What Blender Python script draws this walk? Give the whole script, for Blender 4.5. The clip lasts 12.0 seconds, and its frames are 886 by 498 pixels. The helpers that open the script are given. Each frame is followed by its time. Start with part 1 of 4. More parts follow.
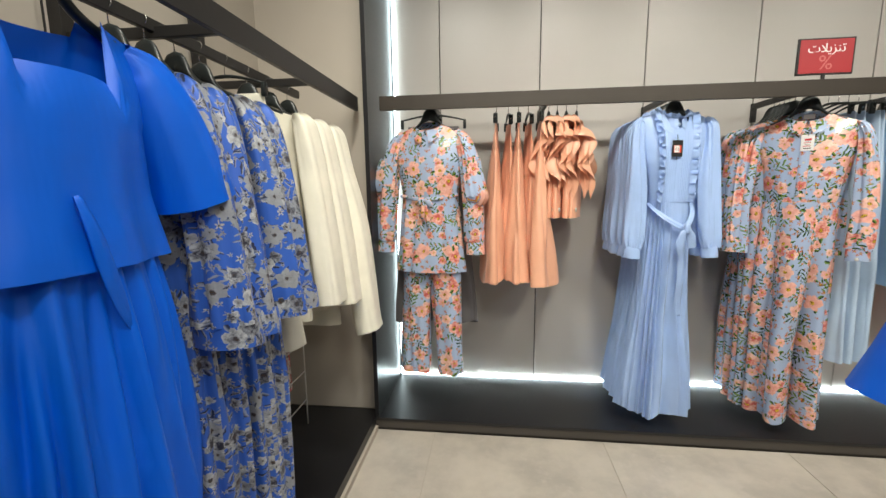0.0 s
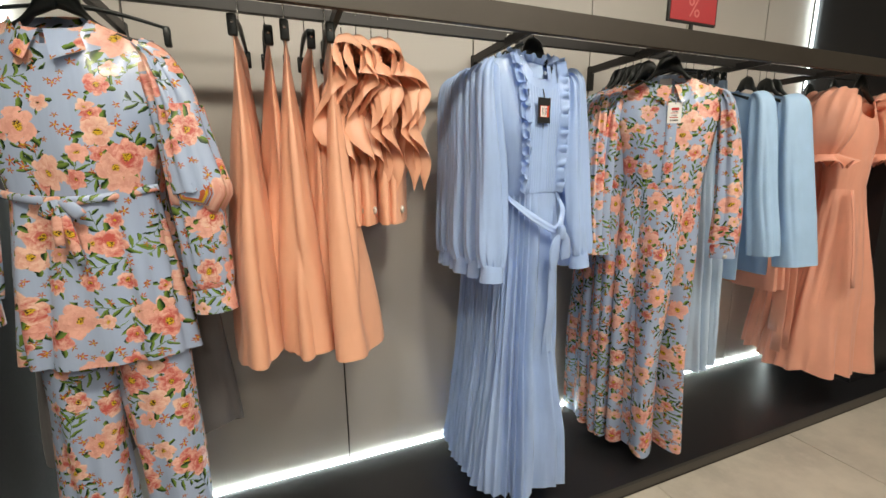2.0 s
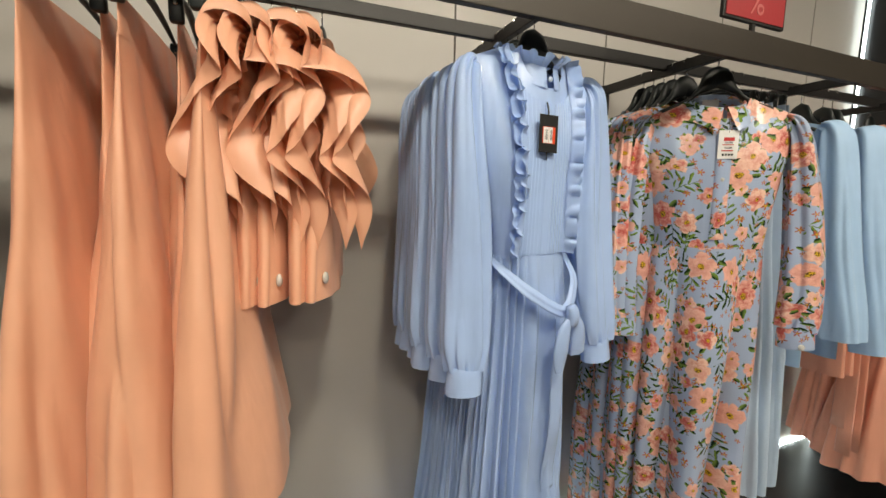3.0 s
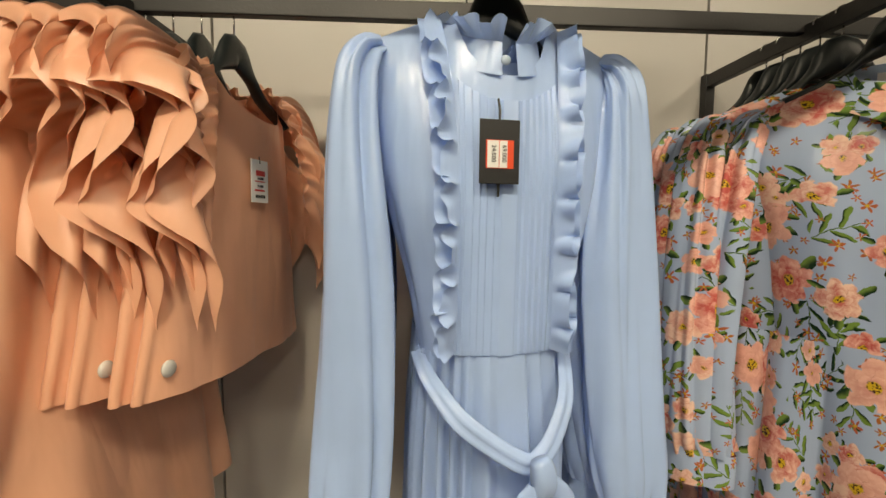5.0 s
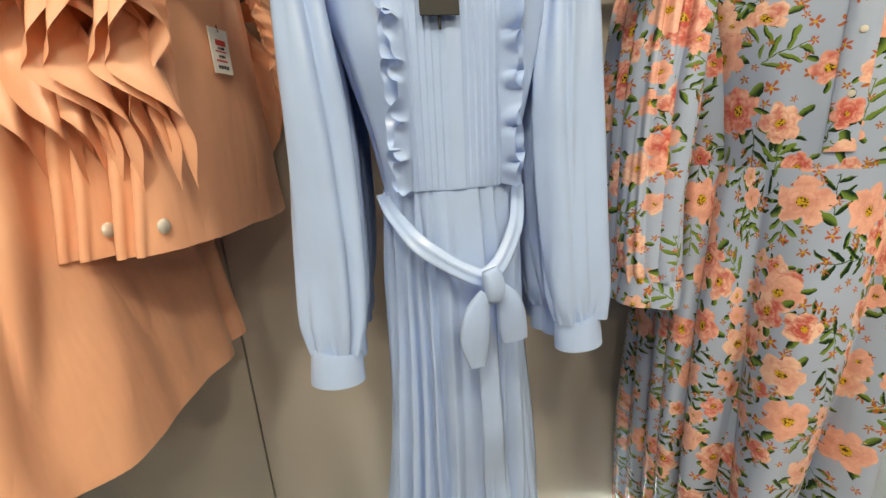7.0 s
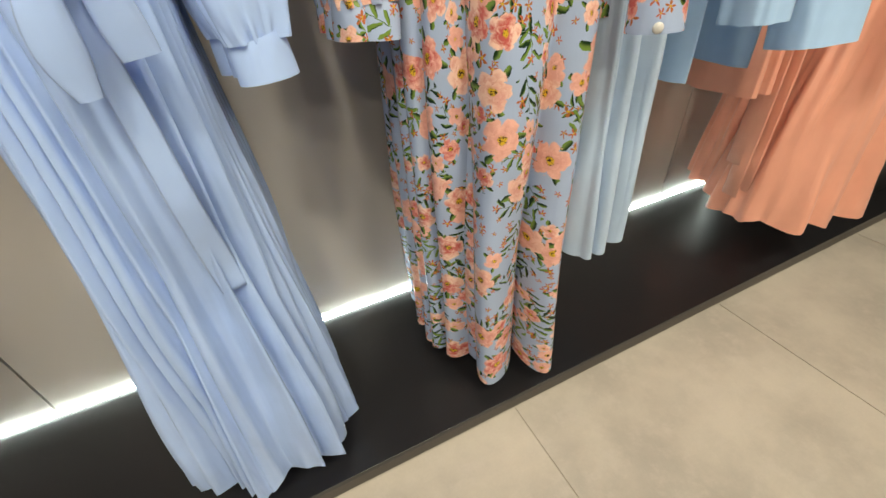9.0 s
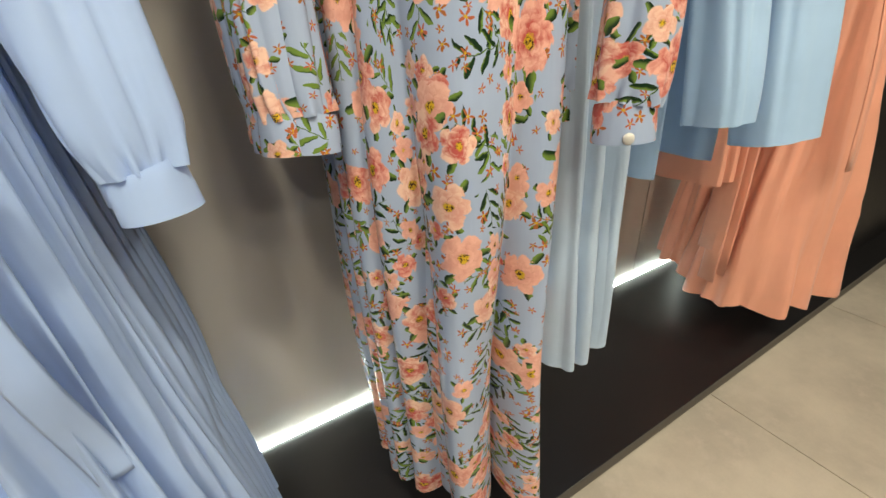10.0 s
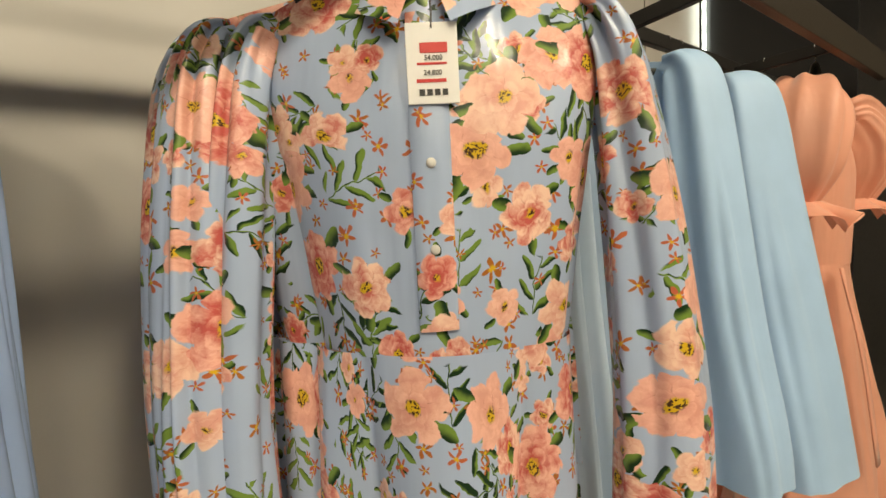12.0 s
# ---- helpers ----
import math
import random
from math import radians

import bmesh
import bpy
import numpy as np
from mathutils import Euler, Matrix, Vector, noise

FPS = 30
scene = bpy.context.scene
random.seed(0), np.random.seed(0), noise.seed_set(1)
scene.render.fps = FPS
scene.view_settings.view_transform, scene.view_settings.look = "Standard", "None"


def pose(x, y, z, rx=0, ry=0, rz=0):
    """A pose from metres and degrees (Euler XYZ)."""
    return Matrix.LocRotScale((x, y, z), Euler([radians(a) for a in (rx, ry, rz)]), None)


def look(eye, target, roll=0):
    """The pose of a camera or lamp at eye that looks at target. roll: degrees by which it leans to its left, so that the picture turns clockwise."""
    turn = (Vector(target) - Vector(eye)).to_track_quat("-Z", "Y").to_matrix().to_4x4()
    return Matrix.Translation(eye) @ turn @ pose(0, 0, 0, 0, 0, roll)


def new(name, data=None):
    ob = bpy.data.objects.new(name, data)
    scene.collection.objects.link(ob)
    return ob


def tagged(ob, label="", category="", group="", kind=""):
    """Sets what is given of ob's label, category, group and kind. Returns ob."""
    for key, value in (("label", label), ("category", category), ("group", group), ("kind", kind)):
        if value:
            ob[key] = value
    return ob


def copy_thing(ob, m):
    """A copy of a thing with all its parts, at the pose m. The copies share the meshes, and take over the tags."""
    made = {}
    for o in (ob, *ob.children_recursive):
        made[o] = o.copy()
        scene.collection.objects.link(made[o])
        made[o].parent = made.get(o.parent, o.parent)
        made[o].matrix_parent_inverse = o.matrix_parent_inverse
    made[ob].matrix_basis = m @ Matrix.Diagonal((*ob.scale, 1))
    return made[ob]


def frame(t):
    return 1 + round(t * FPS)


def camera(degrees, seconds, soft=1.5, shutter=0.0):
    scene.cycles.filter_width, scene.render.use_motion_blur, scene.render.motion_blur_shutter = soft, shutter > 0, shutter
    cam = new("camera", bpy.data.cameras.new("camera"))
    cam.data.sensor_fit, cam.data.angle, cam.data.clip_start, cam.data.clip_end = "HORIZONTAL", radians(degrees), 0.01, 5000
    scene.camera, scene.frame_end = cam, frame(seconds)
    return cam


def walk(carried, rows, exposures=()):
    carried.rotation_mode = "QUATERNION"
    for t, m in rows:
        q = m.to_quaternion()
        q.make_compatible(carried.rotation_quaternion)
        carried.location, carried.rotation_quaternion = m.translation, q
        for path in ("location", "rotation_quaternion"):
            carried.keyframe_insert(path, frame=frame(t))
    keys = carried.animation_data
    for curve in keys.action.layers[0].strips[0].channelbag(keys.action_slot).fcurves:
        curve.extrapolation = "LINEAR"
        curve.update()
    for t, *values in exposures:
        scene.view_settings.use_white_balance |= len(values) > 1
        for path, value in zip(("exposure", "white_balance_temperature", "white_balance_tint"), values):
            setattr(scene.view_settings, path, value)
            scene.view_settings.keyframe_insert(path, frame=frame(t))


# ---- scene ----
cam = camera(94.2, 12.0)
METRES, EYE, TILT, LEAN, TURN = 3.0, 1.325, -8.457, 0.685, 6.736
ROWS = [
    (0.0, 0.0, 0.0, 0.0, 0.0, 0.0, -0.0),
    (0.5, -0.0045, 0.0936, 0.0063, -8.27, -1.04, 1.5),
    (1.0, 0.0019, 0.1793, 0.023, -16.5, -2.43, 2.92),
    (1.5, 0.035, 0.2539, 0.0361, -23.09, -3.15, 3.9),
    (2.0, 0.0677, 0.3171, 0.0483, -27.89, -3.36, 4.09),
    (2.5, 0.1123, 0.3883, 0.0694, -30.24, -1.87, 3.52),
    (3.0, 0.1683, 0.433, 0.0795, -28.23, 0.53, 2.47),
    (3.5, 0.2362, 0.4676, 0.0945, -24.19, 2.8, 1.21),
    (5.5, 0.3236, 0.4906, 0.1069, -6.95, 4.42, 0.84),
    (6.0, 0.3279, 0.4785, 0.0952, -6.63, 1.49, 1.88),
    (6.5, 0.3319, 0.4707, 0.0862, -7.25, -1.81, 2.83),
    (8.5, 0.374, 0.4728, 0.0129, -23.92, -27.42, 6.32),
    (9.0, 0.399, 0.4672, 0.0021, -32.36, -29.59, 6.8),
    (9.5, 0.4127, 0.4745, 0.0022, -36.35, -26.4, 7.41),
    (10.0, 0.4356, 0.5027, 0.0135, -36.83, -20.87, 7.55),
    (10.5, 0.461, 0.5378, 0.0406, -35.79, -14.38, 7.75),
    (11.0, 0.4724, 0.5525, 0.0654, -35.23, -8.39, 7.67),
    (11.5, 0.4771, 0.5523, 0.0813, -36.38, -2.33, 7.56),
    (12.0, 0.4724, 0.5365, 0.1002, -39.96, 2.67, 7.84),
]
EXPOSE = [(0.0, -0.05, 6150, 3), (1.0, -0.24, 6400, 4), (2.5, -0.34, 6700, 4), (3.5, -0.46, 6900, 3), (5.5, -0.5, 7700, 2), (6.5, -0.38, 7700, 2), (8.5, 0.16, 7900, 2), (9.0, 0.06, 6900, 2), (9.5, 0.04, 6900, 2), (10.5, -0.16, 7400, 1), (12.0, -0.3, 7800, 1)]
walk(cam, [(t, pose(0, 0, EYE, TILT, LEAN, TURN) @ pose(METRES * x, METRES * y, METRES * z, 90 + pitch, roll, yaw)) for t, x, y, z, yaw, pitch, roll in ROWS], EXPOSE)

# ---- light ----
world = bpy.data.worlds.new("world")
scene.world = world
world.use_nodes = True
world.node_tree.nodes["Background"].inputs[0].default_value = (0.9, 0.86, 0.8, 1)
world.node_tree.nodes["Background"].inputs[1].default_value = 0.01
KEY = 0.325


def area_lamp(name, x, y, z, sx, sy, watts, colour, target=None, spread=180):
    lamp = bpy.data.lights.new(name, "AREA")
    lamp.shape, lamp.size, lamp.size_y, lamp.energy, lamp.color = "RECTANGLE", sx, sy, watts, colour
    lamp.spread = math.radians(spread)
    ob = new(name, lamp)
    ob.matrix_world = look((x, y, z), target or (x, y + 0.001, 0))
    return ob


WARM = (1.0, 0.90, 0.79)
# Assumed overhead lamps out of view, tuned for brightness; no fixtures are known.
for lx in (-0.2, 1.2, 2.6):
    area_lamp("assumed_overhead_lamp", lx, 0.35, 2.98, 1.0, 0.5, 15 * KEY, WARM, (lx, 0.75, 0.0))
    # Frontal spot added to lift the wall below the rail.
    area_lamp("added_spot_lamp", lx + 0.3, -1.5, 2.98, 0.4, 0.25, 52 * KEY, WARM, (lx + 0.3, 2.4, 0.9))
# Narrower unseen spots, added to model the folds and keep the wall even.
for lx in (-0.3, 0.6, 1.6, 2.9):
    area_lamp("added_spot_lamp", lx, 0.75, 2.98, 0.26, 0.16, 34 * KEY, WARM, (lx, 2.25, 0.45), 105)
# Extra lamp with no known source, added to brighten the side-wall dresses.
area_lamp("added_spot_lamp", 0.35, -0.2, 2.98, 0.26, 0.16, 16 * KEY, WARM, (-0.85, 0.8, 0.8), 95)

# ---- materials ----


def mat(name):
    m = bpy.data.materials.new(name)
    m.use_nodes = True
    nt = m.node_tree
    return m, nt, nt.nodes["Principled BSDF"]


def mth(nt, op, a, b=None, c=None, clamp=False):
    n = nt.nodes.new("ShaderNodeMath")
    n.operation, n.use_clamp = op, clamp
    for i, v in enumerate((a, b, c)):
        if v is None:
            continue
        if isinstance(v, (int, float)):
            n.inputs[i].default_value = v
        else:
            nt.links.new(v, n.inputs[i])
    return n.outputs[0]


def mix(nt, fac, a, b, blend="MIX"):
    n = nt.nodes.new("ShaderNodeMix")
    n.data_type, n.blend_type = "RGBA", blend
    for sock, v in ((n.inputs[0], fac), (n.inputs[6], a), (n.inputs[7], b)):
        if isinstance(v, (int, float)):
            sock.default_value = v
        elif isinstance(v, tuple):
            sock.default_value = (*v[:3], 1)
        else:
            nt.links.new(v, sock)
    return n.outputs[2]


def noise_tex(nt, vec, scale, detail=3.0, rough=0.55, kind="ShaderNodeTexNoise"):
    n = nt.nodes.new(kind)
    n.inputs["Scale"].default_value = scale
    n.inputs["Detail"].default_value = detail
    n.inputs["Roughness"].default_value = rough
    if vec is not None:
        nt.links.new(vec, n.inputs["Vector"])
    return n


def ramp(nt, fac, lo, hi):
    n = nt.nodes.new("ShaderNodeMapRange")
    n.inputs[1].default_value, n.inputs[2].default_value = lo, hi
    n.interpolation_type = "SMOOTHSTEP"
    nt.links.new(fac, n.inputs[0])
    return n.outputs[0]


def bump(nt, bsdf, height, strength, dist):
    n = nt.nodes.new("ShaderNodeBump")
    n.inputs["Strength"].default_value, n.inputs["Distance"].default_value = strength, dist
    nt.links.new(height, n.inputs["Height"])
    nt.links.new(n.outputs[0], bsdf.inputs["Normal"])


def coords(nt, kind="Object"):
    return nt.nodes.new("ShaderNodeTexCoord").outputs[kind]


def cloth_finish(nt, bsdf, colour, rough, sheen, wrinkle, crisp=0.0, thin=0.18):
    """Cloth: slow tone drift, fine weave, soft wrinkles, crisp creases, and light passing through the weave."""
    uv, ob = coords(nt, "UV"), coords(nt, "Object")
    drift = noise_tex(nt, ob, 7.0, 3)
    tone = ramp(nt, drift.outputs[0], 0.25, 0.75)
    c = mix(nt, mth(nt, "MULTIPLY", tone, 0.10), colour, (0.02, 0.02, 0.03), "MIX")
    nt.links.new(c, bsdf.inputs["Base Color"])
    bsdf.inputs["Roughness"].default_value = rough
    bsdf.inputs["Sheen Weight"].default_value = sheen
    bsdf.inputs["Sheen Roughness"].default_value = 0.4
    bsdf.inputs["Specular IOR Level"].default_value = 0.45
    weave = noise_tex(nt, uv, 900.0, 2)

    def stretched(z, scale, detail, rough_n):
        m = nt.nodes.new("ShaderNodeMapping")
        m.inputs["Scale"].default_value = (1.0, 1.0, z)
        nt.links.new(ob, m.inputs["Vector"])
        return noise_tex(nt, m.outputs[0], scale, detail, rough_n).outputs[0]
    h = mth(nt, "ADD", mth(nt, "MULTIPLY", weave.outputs[0], 0.003), mth(nt, "MULTIPLY", stretched(0.35, 11.0, 1.0, 0.4), wrinkle))
    h = mth(nt, "ADD", h, mth(nt, "MULTIPLY", stretched(0.16, 34.0, 2.0, 0.5), wrinkle * 0.22))
    if crisp:
        ridge = mth(nt, "ABSOLUTE", mth(nt, "SUBTRACT", stretched(0.55, 6.5, 2.0, 0.45), 0.5))
        h = mth(nt, "ADD", h, mth(nt, "MULTIPLY", mth(nt, "MINIMUM", ridge, 0.12), crisp))
    bump(nt, bsdf, h, 0.7, 0.05)
    through_cloth = nt.nodes.new("ShaderNodeBsdfTranslucent")
    nt.links.new(c, through_cloth.inputs["Color"])
    blend = nt.nodes.new("ShaderNodeMixShader")
    blend.inputs[0].default_value = thin
    nt.links.new(bsdf.outputs[0], blend.inputs[1])
    nt.links.new(through_cloth.outputs[0], blend.inputs[2])
    out = next(n for n in nt.nodes if n.type == "OUTPUT_MATERIAL")
    nt.links.new(blend.outputs[0], out.inputs["Surface"])


def cloth(name, colour, rough=0.55, sheen=0.15, wrinkle=0.5, crisp=0.0, thin=0.18):
    m, nt, bsdf = mat(name)
    rgb = nt.nodes.new("ShaderNodeRGB")
    rgb.outputs[0].default_value = (*colour, 1)
    cloth_finish(nt, bsdf, rgb.outputs[0], rough, sheen, wrinkle, crisp, thin)
    return m


def cell(nt, uv, scale, seed, randomness=0.85):
    """Local polar frame of the nearest scattered spot: x, y (metres), random a, b, c."""
    shift = nt.nodes.new("ShaderNodeMapping")
    shift.inputs["Location"].default_value = (seed * 3.17, seed * 1.73, 0)
    nt.links.new(uv, shift.inputs["Vector"])
    v = nt.nodes.new("ShaderNodeTexVoronoi")
    v.voronoi_dimensions = "2D"
    v.inputs["Scale"].default_value = scale
    v.inputs["Randomness"].default_value = randomness
    nt.links.new(shift.outputs[0], v.inputs["Vector"])
    d = nt.nodes.new("ShaderNodeVectorMath")
    d.operation = "SUBTRACT"
    nt.links.new(shift.outputs[0], d.inputs[0])
    nt.links.new(v.outputs["Position"], d.inputs[1])
    xyz = nt.nodes.new("ShaderNodeSeparateXYZ")
    nt.links.new(d.outputs[0], xyz.inputs[0])
    rnd = nt.nodes.new("ShaderNodeSeparateColor")
    nt.links.new(v.outputs["Color"], rnd.inputs[0])
    return xyz.outputs[0], xyz.outputs[1], rnd.outputs[0], rnd.outputs[1], rnd.outputs[2]


def polar(nt, x, y):
    r = mth(nt, "SQRT", mth(nt, "ADD", mth(nt, "MULTIPLY", x, x), mth(nt, "MULTIPLY", y, y)))
    return r, mth(nt, "ARCTAN2", y, x)


def below(nt, v, edge, soft):
    """1 where v is under edge, soft over that many metres."""
    return mth(nt, "DIVIDE", mth(nt, "SUBTRACT", edge, v), soft, clamp=True)


def floral(name, base, petal_a, petal_b, petal_edge, heart, leaf_a, leaf_b, bud, spot=7.5, size=0.048, rough=0.4, lines=0.5):
    """Printed cloth: scattered open blooms with leaves, sprigs between them and small buds."""
    m, nt, bsdf = mat(name)
    rnd = mth(nt, "MULTIPLY", nt.nodes.new("ShaderNodeObjectInfo").outputs["Random"], 9.0)
    spread = nt.nodes.new("ShaderNodeVectorMath")
    nt.links.new(coords(nt, "UV"), spread.inputs[0])
    nt.links.new(rnd, spread.inputs[1])
    uv0 = spread.outputs[0]
    wob = noise_tex(nt, uv0, 45.0, 2)
    off = nt.nodes.new("ShaderNodeVectorMath")
    off.operation = "MULTIPLY_ADD"
    off.inputs[1].default_value, off.inputs[2].default_value = (0.014, 0.014, 0), (-0.007, -0.007, 0)
    nt.links.new(wob.outputs["Color"], off.inputs[0])
    uvn = nt.nodes.new("ShaderNodeVectorMath")
    nt.links.new(uv0, uvn.inputs[0])
    nt.links.new(off.outputs[0], uvn.inputs[1])
    uv = uvn.outputs[0]
    colour = nt.nodes.new("ShaderNodeRGB").outputs[0]
    colour.default_value = (*base, 1)
    # sprigs of paired leaves
    for seed, sc, ln in ((5, 11.0, 0.036), (11, 9.5, 0.042)):
        x, y, a, b, c = cell(nt, uv, sc, seed)
        turn = mth(nt, "MULTIPLY", a, 6.283)
        ca, sa = mth(nt, "COSINE", turn), mth(nt, "SINE", turn)
        s = mth(nt, "ADD", mth(nt, "MULTIPLY", x, ca), mth(nt, "MULTIPLY", y, sa))
        q = mth(nt, "SUBTRACT", mth(nt, "MULTIPLY", y, ca), mth(nt, "MULTIPLY", x, sa))
        q = mth(nt, "ADD", q, mth(nt, "MULTIPLY", mth(nt, "MULTIPLY", s, s), 3.0))
        aq = mth(nt, "ABSOLUTE", q)
        inside = below(nt, mth(nt, "ABSOLUTE", s), ln * 0.85, 0.002)
        stem = mth(nt, "MULTIPLY", below(nt, aq, 0.0010, 0.0005), inside)
        side = mth(nt, "MULTIPLY", mth(nt, "SIGN", q), 0.0058)
        k = mth(nt, "SUBTRACT", mth(nt, "ADD", s, side), mth(nt, "MULTIPLY", aq, 0.85))
        k = mth(nt, "SUBTRACT", mth(nt, "FLOORED_MODULO", k, 0.023), 0.0115)
        w = mth(nt, "MULTIPLY", k, 1.0 / 0.0052)
        l = mth(nt, "MULTIPLY", mth(nt, "SUBTRACT", aq, 0.0122), 1.0 / 0.0120)
        e = mth(nt, "ADD", mth(nt, "MULTIPLY", w, w), mth(nt, "MULTIPLY", l, l))
        leaf = mth(nt, "MULTIPLY", below(nt, e, 1.0, 0.15), inside)
        shade = mix(nt, ramp(nt, mth(nt, "ADD", w, mth(nt, "SUBTRACT", mth(nt, "MULTIPLY", b, 1.4), 0.5)), -0.25, 0.55), leaf_a, leaf_b)
        on = mth(nt, "GREATER_THAN", c, 0.38)
        colour = mix(nt, mth(nt, "MULTIPLY", mth(nt, "MAXIMUM", leaf, stem), on), colour, shade)
    # small five-pointed buds
    for seed, sc, rad in ((3, 17.0, 0.010), (14, 22.0, 0.007), (21, 20.0, 0.008), (8, 13.0, 0.012)):
        x, y, a, b, c = cell(nt, uv, sc, seed)
        r, th = polar(nt, x, y)
        edge = mth(nt, "MULTIPLY", mth(nt, "ADD", mth(nt, "MULTIPLY", mth(nt, "COSINE", mth(nt, "ADD", mth(nt, "MULTIPLY", th, 5.0), mth(nt, "MULTIPLY", a, 6.0))), 0.38), 0.62), rad)
        on = mth(nt, "GREATER_THAN", c, 0.32)
        col = mix(nt, below(nt, r, rad * 0.3, 0.002), mix(nt, mth(nt, "MULTIPLY", b, 0.55), bud, petal_b), heart)
        colour = mix(nt, mth(nt, "MULTIPLY", below(nt, r, edge, 0.0015), on), colour, col)
    # open blooms in two sizes
    for seed, sc, rad in ((2, spot * 1.55, size * 0.62), (1, spot, size), (7, spot * 0.86, size * 1.12)):
        x, y, a, b, c = cell(nt, uv, sc, seed, 1.0)
        r, th = polar(nt, x, y)
        size_here = mth(nt, "MULTIPLY", mth(nt, "ADD", mth(nt, "MULTIPLY", b, 0.35), 0.75), rad)
        on = mth(nt, "GREATER_THAN", c, 0.30 if seed == 1 else 0.42)
        # leaves round the bloom
        lt = mth(nt, "ADD", mth(nt, "MULTIPLY", th, 0.4775), mth(nt, "MULTIPLY", a, 3.0))
        lt = mth(nt, "SUBTRACT", mth(nt, "FLOORED_MODULO", lt, 1.0), 0.5)
        across = mth(nt, "DIVIDE", mth(nt, "MULTIPLY", lt, mth(nt, "MULTIPLY", r, 2.094)), mth(nt, "MULTIPLY", size_here, 0.18))
        along = mth(nt, "DIVIDE", mth(nt, "SUBTRACT", r, mth(nt, "MULTIPLY", size_here, 1.08)), mth(nt, "MULTIPLY", size_here, 0.36))
        e = mth(nt, "ADD", mth(nt, "MULTIPLY", across, across), mth(nt, "MULTIPLY", along, along))
        leafc = mix(nt, ramp(nt, across, -0.6, 0.6), leaf_a, leaf_b)
        colour = mix(nt, mth(nt, "MULTIPLY", below(nt, e, 1.0, 0.12), on), colour, leafc)
        # three rings of petals: each light at its rim and deep at its foot
        warp = noise_tex(nt, uv, 30.0, 3)
        rag = noise_tex(nt, uv, 60.0, 3)
        brush = noise_tex(nt, uv, 48.0, 4, 0.65)
        grain = noise_tex(nt, uv, 150.0, 3)
        tw = mth(nt, "ADD", th, mth(nt, "MULTIPLY", warp.outputs[0], 1.7))
        light = mix(nt, ramp(nt, b, 0.45, 0.7), petal_a, petal_edge)
        deep = mix(nt, ramp(nt, a, 0.35, 0.65), petal_b, tuple(0.5 * u + 0.5 * v for u, v in zip(petal_a, petal_b)))
        pet, mask = None, None
        for reach, lag, lobes in ((1.0, 0.0, 2.5), (0.76, 1.3, 2.5), (0.50, 2.4, 2.0)):
            v = mth(nt, "ABSOLUTE", mth(nt, "COSINE", mth(nt, "ADD", mth(nt, "MULTIPLY", tw, lobes), mth(nt, "ADD", mth(nt, "MULTIPLY", a, 6.0), lag))))
            rim = mth(nt, "ADD", mth(nt, "MULTIPLY", mth(nt, "POWER", v, 0.55), 0.36), mth(nt, "ADD", mth(nt, "MULTIPLY", rag.outputs[0], 0.45), 0.42))
            rim = mth(nt, "MULTIPLY", mth(nt, "MULTIPLY", rim, reach), size_here)
            rel = mth(nt, "DIVIDE", r, rim)
            tone = mth(nt, "ADD", mth(nt, "MULTIPLY", ramp(nt, rel, 0.45, 1.0), 0.65), mth(nt, "MULTIPLY", v, 0.30))
            tone = mth(nt, "ADD", tone, mth(nt, "MULTIPLY", mth(nt, "SUBTRACT", brush.outputs[0], 0.545), 3.4))
            tone = mth(nt, "ADD", tone, mth(nt, "MULTIPLY", mth(nt, "SUBTRACT", grain.outputs[0], 0.5), 0.5), clamp=True)
            ring_c = mix(nt, tone, deep, light)
            seam = mth(nt, "MULTIPLY", below(nt, v, 0.10, 0.08), 0.45 * lines + 0.15)
            ring_c = mix(nt, seam, ring_c, tuple(0.6 * q for q in petal_b))
            on_ring = below(nt, r, rim, 0.0014)
            if pet is None:
                pet, mask = ring_c, mth(nt, "MULTIPLY", on_ring, on)
            else:
                pet = mix(nt, on_ring, pet, ring_c)
        core = below(nt, r, mth(nt, "MULTIPLY", size_here, mth(nt, "ADD", mth(nt, "MULTIPLY", brush.outputs[0], 0.5), 0.0)), 0.003)
        speck = noise_tex(nt, uv, 300.0, 2)
        hc = mix(nt, ramp(nt, speck.outputs[0], 0.50, 0.56), heart, (0.07, 0.035, 0.015))
        pet = mix(nt, core, pet, hc)
        colour = mix(nt, mask, colour, pet)
    cloth_finish(nt, bsdf, colour, rough, 0.1, 0.4, 0.0, 0.10)
    return m


def paint(name, colour, rough, metal=0.0, vary=0.12, scale=3.0, rough_bump=0.15, coat=0.0):
    m, nt, bsdf = mat(name)
    ob = coords(nt, "Object")
    big = noise_tex(nt, ob, scale, 4)
    small = noise_tex(nt, ob, scale * 40, 3)
    t = mth(nt, "MULTIPLY", ramp(nt, big.outputs[0], 0.3, 0.75), vary)
    c = mix(nt, t, colour, tuple(v * 0.45 for v in colour))
    nt.links.new(c, bsdf.inputs["Base Color"])
    r = mth(nt, "ADD", mth(nt, "MULTIPLY", small.outputs[0], 0.12), rough - 0.06)
    nt.links.new(r, bsdf.inputs["Roughness"])
    bsdf.inputs["Metallic"].default_value = metal
    bsdf.inputs["Coat Weight"].default_value = coat
    bump(nt, bsdf, small.outputs[0], rough_bump, 0.002)
    return m


def glow(name, colour, strength):
    m, nt, bsdf = mat(name)
    bsdf.inputs["Base Color"].default_value = (0.8, 0.8, 0.8, 1)
    bsdf.inputs["Emission Color"].default_value = (*colour, 1)
    bsdf.inputs["Emission Strength"].default_value = strength
    return m


